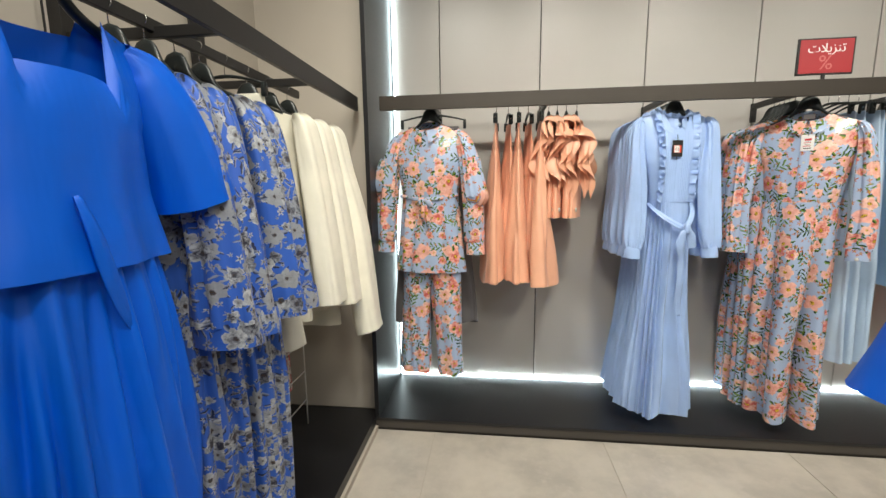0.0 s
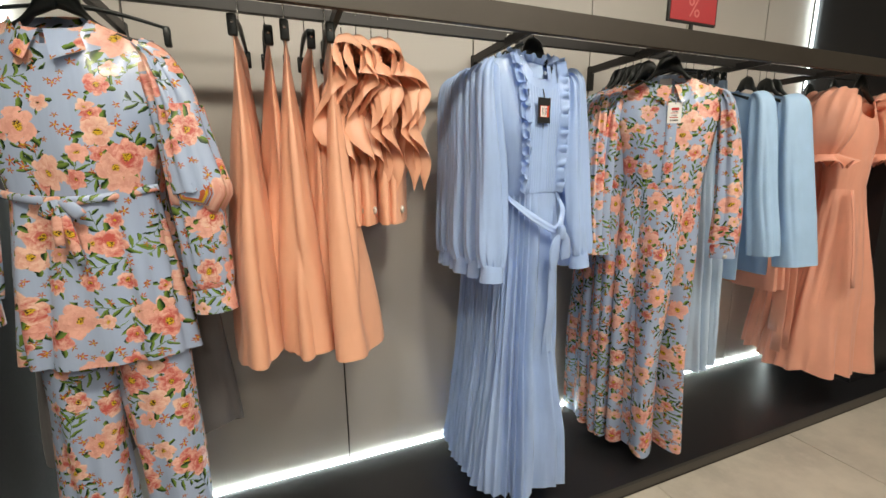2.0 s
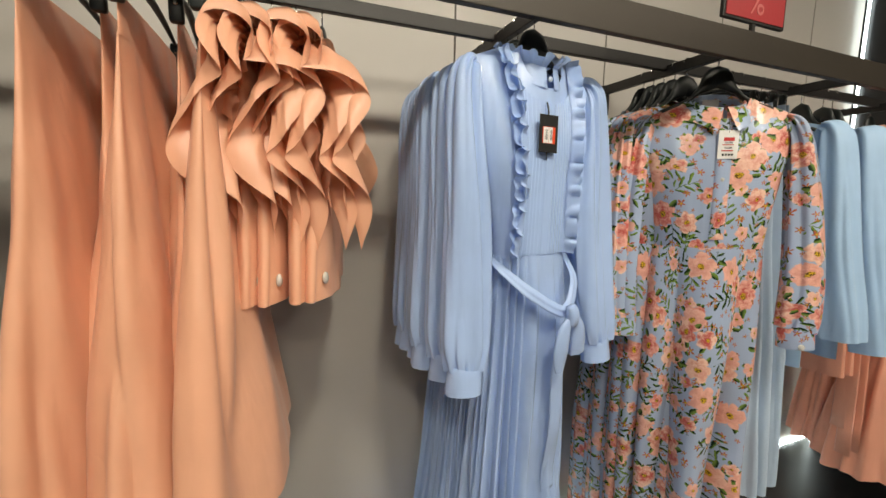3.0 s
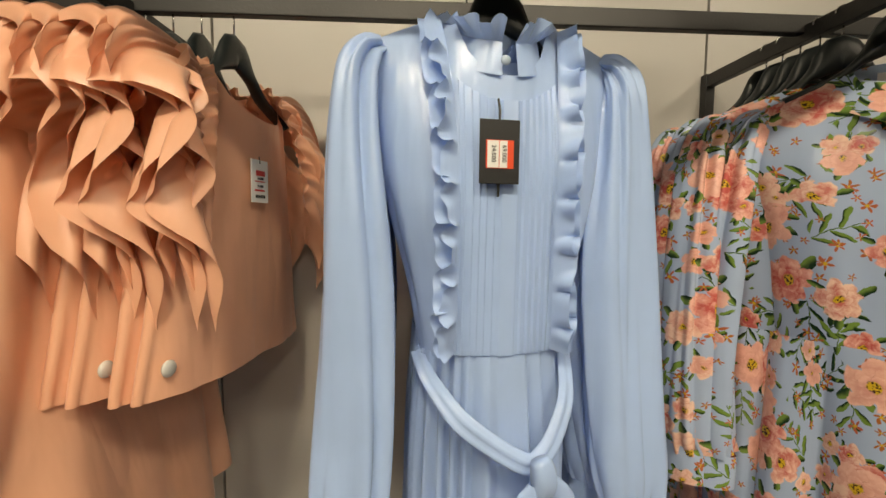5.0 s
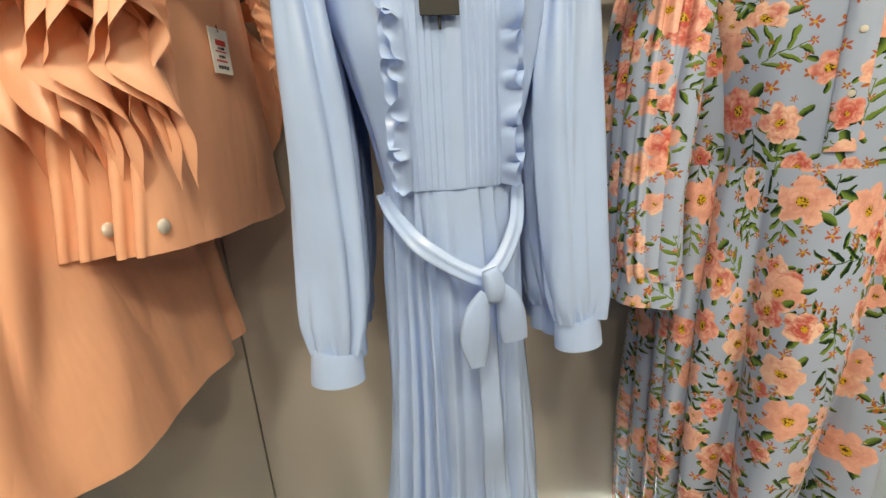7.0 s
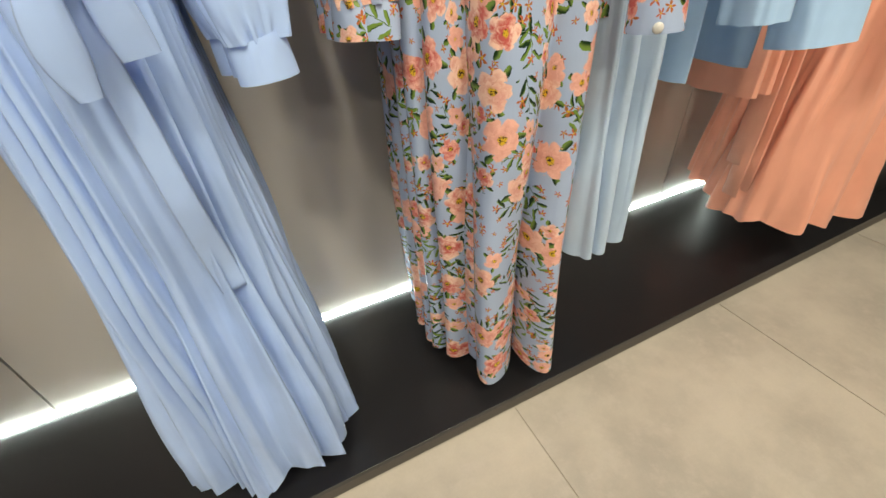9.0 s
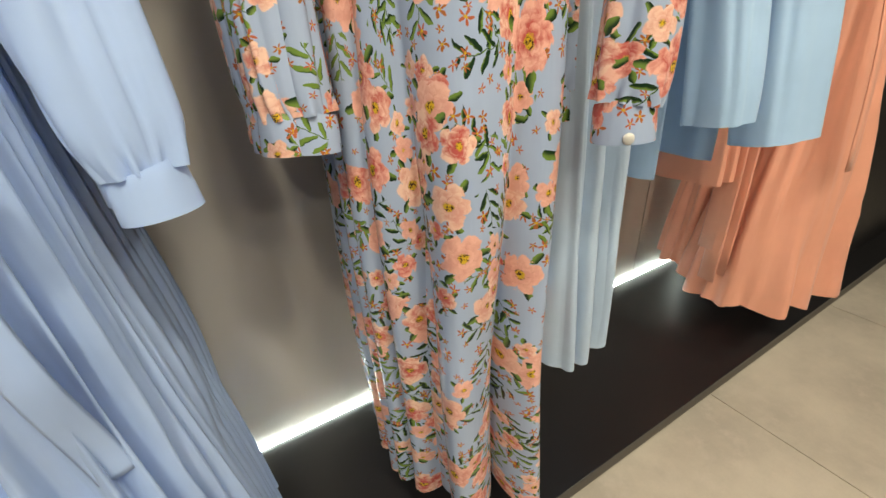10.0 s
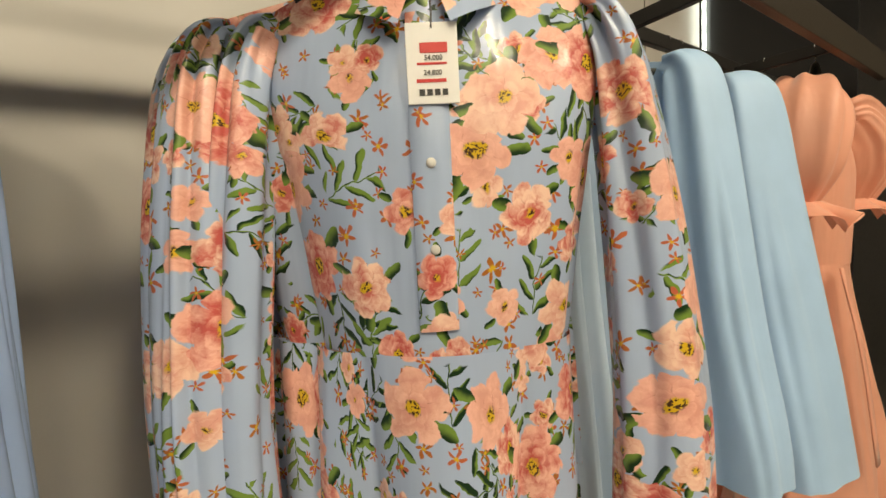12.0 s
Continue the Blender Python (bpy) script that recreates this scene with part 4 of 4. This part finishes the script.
def ruffle_top(x, y, rz, tag=False):
    d = thing("blouse", x, y, 0, "cropped peach cotton top with large ruffled cap sleeves", "blouse", "peach ruffled tops", rz)
    keys = [(1.165, 0.200, 0.032, 0.012, -0.01, 0), (1.28, 0.180, 0.036, 0.010, -0.005, 0), (1.42, 0.150, 0.038, 0.007, 0, 0)]
    bm = bodice(keys, 0.145, 0.085, 1.65, 0.25, 0.075, 0.02, 22, 64, 5, 0.9)
    at = front_of(bm)
    part("body", bm, C_PEACH, d)
    n = 280
    for sgn in (-1, 1):
        seam = []
        for i in range(n + 1):
            u = i / n
            sa = math.sin(math.pi * u)
            seam.append(Vector((sgn * (0.150 - 0.050 * sa ** 1.5), -0.046 * math.cos(math.pi * u), 1.36 + 0.285 * sa ** 0.6)))
        for layer, (wid, amp, waves) in enumerate(((0.135, 0.036, 3.6), (0.072, 0.020, 6.0), (0.034, 0.008, 15.0))):
            bm = bmesh.new()
            pts, uvs = [], []
            for i in range(n + 1):
                u = i / n
                a = math.pi * u
                sa = math.sin(a)
                tan = (seam[min(n, i + 1)] - seam[max(0, i - 1)]).normalized()
                if layer < 2:
                    out = Vector((sgn * 0.9, -(0.35 + 0.25 * layer) * math.cos(a), 0.62 * sa - 0.30 + 0.16 * layer)).normalized()
                else:
                    out = Vector((-sgn * 0.6, -0.75 * math.cos(a), 0.15 + 0.3 * sa)).normalized()
                nor = tan.cross(out).normalized() * sgn
                full = (0.35 + 0.65 * max(0.0, sa) ** 0.5) * (1 + 0.22 * math.sin(5.3 * u + sgn + 2 * layer))
                ph = waves * 2 * math.pi * u + 1.3 * sgn + 0.9 * math.sin(7 * u + sgn) + 2.1 * layer
                lobe = math.sin(ph) + 0.28 * math.sin(2 * ph + 0.6)
                row, uv = [], []
                for j in range(13):
                    q = j / 12
                    curl = 0.35 * math.sin(ph) * q ** 2
                    p = seam[i] + out * (wid * full * math.sin(q * 1.35) / 0.975 * (1 - 0.3 * abs(curl)))
                    p = p + nor * (amp * lobe * q ** 1.2 + (0.0050, 0.004, 0.002)[layer] * math.sin(u * 150 + 3 * math.sin(9 * u)) * (1 - q) ** 1.2)
                    p = p + tan * (amp * 0.40 * math.cos(ph) * q ** 1.5)
                    p.z -= (0.085, 0.050, 0.006)[layer] * q ** 2.0
                    row.append(p)
                    uv.append((u * 0.5, q * wid))
                pts.append(row)
                uvs.append(uv)
            grid(bm, pts, uvs, False)
            part("ruffle", bm, C_PEACH, d, ("wide flared sleeve ruffle", "second sleeve ruffle", "narrow gathered ruffle")[layer])
    bm = bmesh.new()
    bmesh.ops.create_uvsphere(bm, u_segments=14, v_segments=8, radius=0.012, matrix=pose(-0.178, at(-0.178, 1.206) - 0.002, 1.206) @ Matrix.Diagonal((1, 0.5, 1, 1)))
    part("button", bm, M_PEARL, d, "round pearl button")
    return d


def jacket(x, y, rz, material, label, group, hem=0.86, long=0.9, flare=0.0, plump=1.0):
    d = thing("jacket", x, y, 0, label, "jacket", group, rz)
    keys = [(hem, 0.200, 0.036, 0.010, 0, 0), (1.15, 0.184, 0.036, 0.006, 0, 0), (1.42, 0.186, 0.038, 0.003, 0, 0)]
    bm = bodice(keys, 0.212, 0.07, 1.632, 0.30, 0.12, 0.012, 24, 72, 4, 0.5)
    part("body", bm, material, d)
    pl = [(0.176, 0.004, 1.596, 0.014, 0.022), (0.200, 0.0, 1.588, 0.024, 0.046), (0.216, 0.0, 1.560, 0.032, 0.060), (0.234, 0.002, 1.42, 0.038, 0.064), (0.262 + 0.5 * flare, -0.002, 1.18, 0.042 + 0.2 * flare, 0.068), (0.288 + 0.8 * flare, -0.010, long + 0.05, 0.046 + 0.3 * flare, 0.074 + 0.2 * flare), (0.292 + flare, -0.012, long, 0.046 + 0.3 * flare, 0.075 + 0.2 * flare)]
    pl = [(*p[:4], p[4] * plump) for p in pl]
    inner = [(p[0], p[1], p[2], p[3] - 0.004, p[4] - 0.004) for p in (pl[-1], pl[-2])]
    for side, seed in ((pl, 0.5), (mirror(pl), 1.5)):
        s = part("sleeve", tube(side, 56, 3, 0.007, seed, steps=6, square=0.72), material, d)
        part("lining", tube(inner if side is pl else mirror(inner), 40, steps=2, square=0.72), material, s)
    for sgn in (-1, 1):
        part("lapel", tube([(sgn * 0.062, -0.04, 1.635, 0.01, 0.006), (sgn * 0.07, -0.066, 1.53, 0.03, 0.006), (sgn * 0.03, -0.078, 1.38, 0.02, 0.005), (sgn * 0.01, -0.076, 1.30, 0.006, 0.004)], 10, steps=4, cap=True), material, d)
    return d


def hung_trousers(x, y, rz, material, label, group, hem=0.45, seed=0.0):
    d = thing("trousers", x, y, 0, label, "trousers", group, rz)
    for sgn in (-1, 1):
        kk = [(hem, 0.105, 0.034, 0.012, sgn * 0.13, 0), (0.9, 0.100, 0.032, 0.010, sgn * 0.11, 0), (1.3, 0.09, 0.028, 0.004, sgn * 0.085, 0), (1.42, 0.088, 0.022, 0.003, sgn * 0.08, 0)]
        part("leg", drape(kk, 20, 56, 3, seed + sgn, 0.1, 0.01), material, d)
    part("waist", drape([(1.38, 0.168, 0.028, 0.003, 0, 0), (1.60, 0.145, 0.016, 0.001, 0, 0), (1.655, 0.138, 0.006, 0, 0, 0)], 8, 44, 4, seed), material, d)
    return d


def coral_dress(x, y, rz, full=1.0):
    d = thing("dress", x, y, 0, "coral pink long dress with puffed sleeves and flared skirt", "dress", "coral dresses", rz)
    keys = [(1.20, 0.125, 0.070, 0.006, 0, 0), (1.30, 0.140, 0.072, 0.008, 0, 0), (1.43, 0.160, 0.075, 0.006, 0, 0)]
    part("bodice", bodice(keys, 0.17, 0.08, 1.615, 0.32, 0.09, 0.02, 22, 64, 5, 1.3), C_CORAL, d)
    sk = [(0.30, 0.290 * full, 0.170 * full, 0.050 * full, 0, 0.0), (0.6, 0.232 * full, 0.14 * full, 0.042 * full, 0, 0), (0.95, 0.165, 0.10, 0.020, 0, 0), (1.205, 0.126, 0.071, 0.004, 0, 0)]
    part("skirt", drape(sk, 26, 110, 9, 0.8, 0.2, 0.015), C_CORAL, d, "flared skirt")
    for sgn in (-1, 1):
        pl = [(sgn * 0.14, 0.0, 1.60, 0.02, 0.02), (sgn * 0.19, -0.01, 1.615, 0.055, 0.07), (sgn * 0.25, -0.02, 1.54, 0.088, 0.10), (sgn * 0.275, -0.02, 1.44, 0.085, 0.095), (sgn * 0.265, -0.015, 1.36, 0.052, 0.055)]
        s = part("sleeve", tube(pl, 64, 7, 0.014, 1.0 + sgn, steps=6), C_CORAL, d, "large puffed sleeve")
        a = ring(0.055, 0.058, 0, 0, 72)
        path = [(sgn * 0.265 + p[0], -0.015 + p[1], 1.365) for p in a]
        part("frill", frill(path, [(p[0] * 1.2, p[1] * 1.2, -0.05) for p in a], 0.085, 8, 0.022, 5), C_CORAL, s, "gathered sleeve frill")
    tie = [(-0.10, -0.075, 1.20, 0.012, 0.004), (-0.11, -0.12, 1.0, 0.02, 0.004), (-0.13, -0.15, 0.75, 0.022, 0.003)]
    part("sash_tail", tube(tie, 10, steps=4, cap=True), C_CORAL, d)
    return d


def coral_top(x, y, rz):
    d = thing("blouse", x, y, 0, "coral pink wrap blouse with long hanging ties", "blouse", "coral wrap blouses", rz)
    keys = [(0.72, 0.20, 0.036, 0.014, 0, 0), (1.1, 0.18, 0.038, 0.010, 0, 0), (1.42, 0.175, 0.04, 0.006, 0, 0)]
    part("body", bodice(keys, 0.185, 0.07, 1.615, 0.36, 0.09, 0.02, 24, 64, 6, 2.2), C_CORAL, d)
    for q, (dx, z1) in enumerate(((-0.17, 0.40), (-0.145, 0.50))):
        tie = [(dx, -0.06, 1.15, 0.012, 0.004), (dx - 0.01, -0.085, 0.8, 0.022, 0.003), (dx - 0.015, -0.08, z1, 0.026, 0.003)]
        part("sash_tail", tube(tie, 10, steps=4, cap=True), C_CORAL, d)
    return d


def cobalt_dress(x, y, rz, drop=0.0):
    d = thing("dress", x, y, -drop, "cobalt blue square-necked dress with cape sleeves and waist tie", "dress", "cobalt dresses", rz)
    keys = [(1.195, 0.205, 0.092, 0.022, 0, 0), (1.32, 0.174, 0.080, 0.016, 0, 0), (1.44, 0.168, 0.076, 0.005, 0, 0)]
    bm = bodice(keys, 0.185, 0.088, 1.635, 0.30, 0.115, 0.03, 30, 120, 4, 0.4, True)
    at = front_of(bm)
    part("bodice", bm, C_COBALT, d, "boxy overlaid bodice")
    sk = [(0.20 + drop * 0.9, 0.215, 0.12, 0.050, 0, 0), (0.7, 0.20, 0.105, 0.044, 0, 0), (1.05, 0.175, 0.085, 0.030, 0, 0), (1.30, 0.14, 0.065, 0.004, 0, 0)]
    part("skirt", drape(sk, 28, 150, 13, 1.4, 0.3, 0.01), C_COBALT, d, "full-length skirt")
    for sgn in (-1, 1):
        pl = [(sgn * 0.15, 0.0, 1.60, 0.018, 0.02), (sgn * 0.19, 0, 1.572, 0.048, 0.055), (sgn * 0.225, 0, 1.50, 0.068, 0.08), (sgn * 0.265, -0.01, 1.38, 0.082, 0.09), (sgn * 0.29, -0.012, 1.30, 0.094, 0.10)]
        part("sleeve", tube(pl, 40, 4, 0.007, 0.3 + sgn, steps=6), C_COBALT, d, "flared cape sleeve")
    ys = at(0.0, 1.25, 0.006)
    tie = [(-0.05, ys + 0.006, 1.32, 0.006, 0.003), (-0.04, ys - 0.006, 1.26, 0.013, 0.007), (-0.028, ys - 0.008, 1.20, 0.016, 0.005), (-0.008, ys - 0.006, 1.13, 0.014, 0.003), (0.012, ys - 0.002, 1.075, 0.003, 0.002)]
    part("waist_tie", tube(tie, 14, 3, 0.003, 1.0, steps=5, cap=True), C_COBALT, d, "knotted waist tie")
    return d


def rose_dress(x, y, rz):
    d = thing("dress", x, y, 0, "cobalt blue dress printed with grey and white roses", "dress", "blue rose-print dresses", rz)
    keys = [(1.20, 0.165, 0.07, 0.010, 0, 0), (1.32, 0.165, 0.07, 0.008, 0, 0), (1.43, 0.168, 0.068, 0.006, 0, 0)]
    part("bodice", bodice(keys, 0.185, 0.066, 1.615, 0.36, 0.06, 0.012, 22, 60, 5, 0.8), C_BLUEROSE, d)
    sk = [(0.17, 0.20, 0.070, 0.030, 0, 0), (0.6, 0.19, 0.064, 0.026, 0, 0), (1.205, 0.166, 0.060, 0.010, 0, 0)]
    part("skirt", drape(sk, 24, 90, 7, 2.6, 0.2, 0.008), C_BLUEROSE, d, "full-length skirt")
    pl = [(0.16, 0.0, 1.588, 0.016, 0.02), (0.188, 0, 1.56, 0.044, 0.05), (0.212, 0, 1.45, 0.056, 0.044), (0.232, 0, 1.2, 0.075, 0.046), (0.245, 0, 0.99, 0.09, 0.05)]
    cf = [(0.245, 0, 0.995, 0.091, 0.051), (0.247, 0, 0.985, 0.094, 0.053), (0.248, 0, 0.935, 0.096, 0.054)]
    sleeve(d, C_BLUEROSE, pl, 44, 6, 0.013, 0.5, cf)
    sleeve(d, C_BLUEROSE, mirror(pl), 44, 6, 0.013, 2.5, mirror(cf))
    return d

# ---- what hangs on the back wall ----
ARM_TOP, BAR_TOP = 1.772, 1.790
RND = random.Random(7)

hanger(-0.32, 2.17, ARM_TOP, -9)
floral_set(-0.325, 2.17, -9)
hanger(-0.32, 2.30, ARM_TOP, 4, 0.17, True)
hung_trousers(-0.32, 2.30, 4, C_GREY, "dark grey sheer trousers behind a floral blouse", "", 0.55, 2.0)

for i, (xx, yy, half) in enumerate(((0.02, 2.325, 0.17), (0.085, 2.362, 0.15), (0.137, 2.325, 0.17), (0.193, 2.362, 0.15), (0.250, 2.325, 0.185))):
    rz = 90 + (-2, 3, -2, 2, -3)[i]
    hanger(xx, yy, BAR_TOP, rz, half, True)
    aline_skirt(xx, yy, rz, 0.9 * i + 0.3, half)
for xx, rz in ((0.300, 88), (0.345, 84), (0.392, 86), (0.446, 78)):
    hanger(xx, 2.352, BAR_TOP, rz, 0.15)
    ruffle_top(xx, 2.352, rz)

price_tag(0.492, 2.330, 1.512, 78, False)

hanger(0.872, 2.178, ARM_TOP, 8)
hero = blue_dress(0.868, 2.178, 8)
price_tag(0.862, 2.094, 1.532, 8, True)
back = blue_dress(0.866, 2.245, 5, False)
hanger(0.872, 2.245, ARM_TOP, 5)
for i in range(5):
    yy, rz = 2.290 + 0.036 * i, RND.uniform(-7, 7)
    copy_thing(back, pose(0.866 + RND.uniform(-0.01, 0.01), yy, 0, 0, 0, rz))
    hanger(0.872, yy, ARM_TOP, rz)

hanger(1.466, 2.185, ARM_TOP, -35)
floral_dress(1.470, 2.182, -35)
price_tag(1.428, 2.112, 1.545, -32, False)
back = floral_dress(1.455, 2.28, -12, False)
hanger(1.466, 2.28, ARM_TOP, -12)
for i in range(4):
    yy, rz = 2.32 + 0.038 * i, RND.uniform(-10, 4)
    copy_thing(back, pose(1.458 + RND.uniform(-0.012, 0.012), yy, 0, 0, 0, rz))
    hanger(1.466, yy, ARM_TOP, rz)

for i in range(4):
    xx = 1.665 + 0.045 * i
    hanger(xx, 2.352, BAR_TOP, 90, 0.14, True)
    hung_trousers(xx, 2.352 - 0.03, 90 + RND.uniform(-6, 6), C_SUIT2, "pale grey-blue tailored trousers hung from a clip hanger", "pale blue trousers", 0.47, 0.8 * i)
for i, (xx, rz, flare) in enumerate(((1.92, 84, 0.0), (2.15, 78, 0.02))):
    hanger(xx, 2.352, BAR_TOP, rz, 0.19)
    jacket(xx, 2.325, rz, C_SUIT, "light blue tailored long-sleeved jacket", "light blue jackets", 0.83, (0.96, 0.90)[i], flare, (0.6, 1.0)[i])
for i in range(2):
    hanger(2.285 + 0.06 * i, 2.352, BAR_TOP, 84, 0.16)
    coral_top(2.285 + 0.06 * i, 2.37, 84)
hanger(2.66, 2.16, ARM_TOP, 2)
coral_dress(2.66, 2.16, 2)
hanger(2.66, 2.27, ARM_TOP, 6)
coral = coral_dress(2.70, 2.27, 6, 0.68)
hanger(2.66, 2.37, ARM_TOP, 1)
copy_thing(coral, pose(2.71, 2.37, 0, 0, 0, 1))

# ---- what hangs on the side wall ----
hanger(-0.735, 0.63, 1.768, 90)
cobalt_dress(-0.735, 0.63, 90)
for i in range(4):
    yy = 0.96 + 0.105 * i
    hanger(-0.921, yy, 1.786, RND.uniform(-6, 6))
    rose_dress(-0.921, yy, RND.uniform(-8, 8))
for yy, hem, long, flare in ((1.53, 0.80, 0.88, 0.0), (1.68, 0.80, 0.84, 0.01), (1.84, 0.68, 0.66, 0.05)):
    hanger(-0.921, yy, 1.786, 3)
    jacket(-0.921, yy, 3, C_CREAM, "cream wool jacket with flared sleeves", "cream jackets", hem, long, flare)
hanger(-0.921, 1.40, 1.786, 0, 0.14, True)
hung_trousers(-0.921, 1.40, 0, C_CREAM, "cream wool wide-legged shorts on a clip hanger", "", 0.74, 0.5)

# small wire rack standing on the side platform
wire = thing("wire_rack", -0.98, 1.86, PLAT, "white wire display rack holding a red patterned scarf", "display rack")
for wx, wy in ((0.0, -0.10), (0.0, 0.10), (-0.12, -0.10), (-0.12, 0.10)):
    part("upright", tube([(wx, wy, 0.0, 0.004, 0.004), (wx, wy, 0.52, 0.004, 0.004)], 8, cap=True), M_WHITE_WIRE, wire)
for zz in (0.14, 0.30, 0.46):
    part("rung", tube([(0.0, -0.10, zz, 0.003, 0.003), (0.0, 0.10, zz, 0.003, 0.003)], 6, cap=True, up=(0, 0, 1)), M_WHITE_WIRE, wire)
    part("rung", tube([(-0.12, -0.10, zz, 0.003, 0.003), (0.0, -0.10, zz, 0.003, 0.003)], 6, cap=True), M_WHITE_WIRE, wire)
scarf = thing("scarf", -0.985, 1.80, PLAT, "red and white patterned scarf hanging over a wire rack", "scarf")
part("cloth", drape([(0.26, 0.020, 0.055, 0.010, -0.02, 0), (0.42, 0.020, 0.050, 0.007, -0.02, 0), (0.535, 0.012, 0.045, 0.002, -0.02, 0)], 14, 40, 5, 0.3), C_REDROSE, scarf)

# ---- free-standing rail in the middle of the shop ----
stand = thing("garment_stand", 1.08, 0.84, 0, "black free-standing garment rail", "garment stand")
part("base", boxed(-0.22, 0.22, -0.22, 0.22, 0, 0.012, 0.004), M_RAIL2, stand, "", False)
part("pole", boxed(-0.015, 0.015, 0.185, 0.215, 0.012, 1.372, 0.003), M_RAIL2, stand, "", False)
part("arm", boxed(-0.012, 0.012, -0.1, 0.185, 1.342, 1.372, 0.003), M_RAIL2, stand, "", False)
lowered = hanger(1.08, 0.84, 1.772, 0)
lowered.location.z = 1.372
cobalt_dress(1.08, 0.84, 0, 0.40)

# ---- sale sign ----
sign = thing("sale_sign", 1.447, 2.095, 1.779, "red sale sign in a dark frame standing on the rail", "sign")
part("stem", boxed(-0.006, 0.006, -0.004, 0.004, 0.0, 0.022), M_RAIL2, sign, "", False)
part("frame", boxed(-0.114, 0.114, -0.005, 0.005, 0.019, 0.172, 0.002), M_RAIL2, sign, "thin dark frame", False)
part("face", boxed(-0.106, 0.106, -0.0068, -0.005, 0.026, 0.165), M_RED, sign, "red printed face", False)
words("\ufe95\ufefc\ufef3\ufeb0\ufee8\ufe97", 0.052, M_INKW, sign, pose(0, -0.0072, 0.128, 90, 0, 0))
words("%", 0.085, M_PINKINK, sign, pose(0.0, -0.0072, 0.066, 90, 0, 0))

# ---- floor tiles ----
tiles = tagged(new("floor"), "large matt beige stone-look floor tiles with pale joints", kind="structure")
TX, TY = 0.885, 0.885
tile_me = bpy.data.meshes.new("tile")
bm = boxed(0, TX - 0.004, 0, TY - 0.004, -0.012, 0.0, 0.0006)
bm.to_mesh(tile_me)
bm.free()
tile_me.materials.append(M_TILE)
for i in range(-2, 5):
    for j in range(-6, 1):
        ob = new("tile", tile_me)
        ob.parent = tiles
        ob.location = (0.583 + TX * i, 2.066 - TY + TY * j, 0)
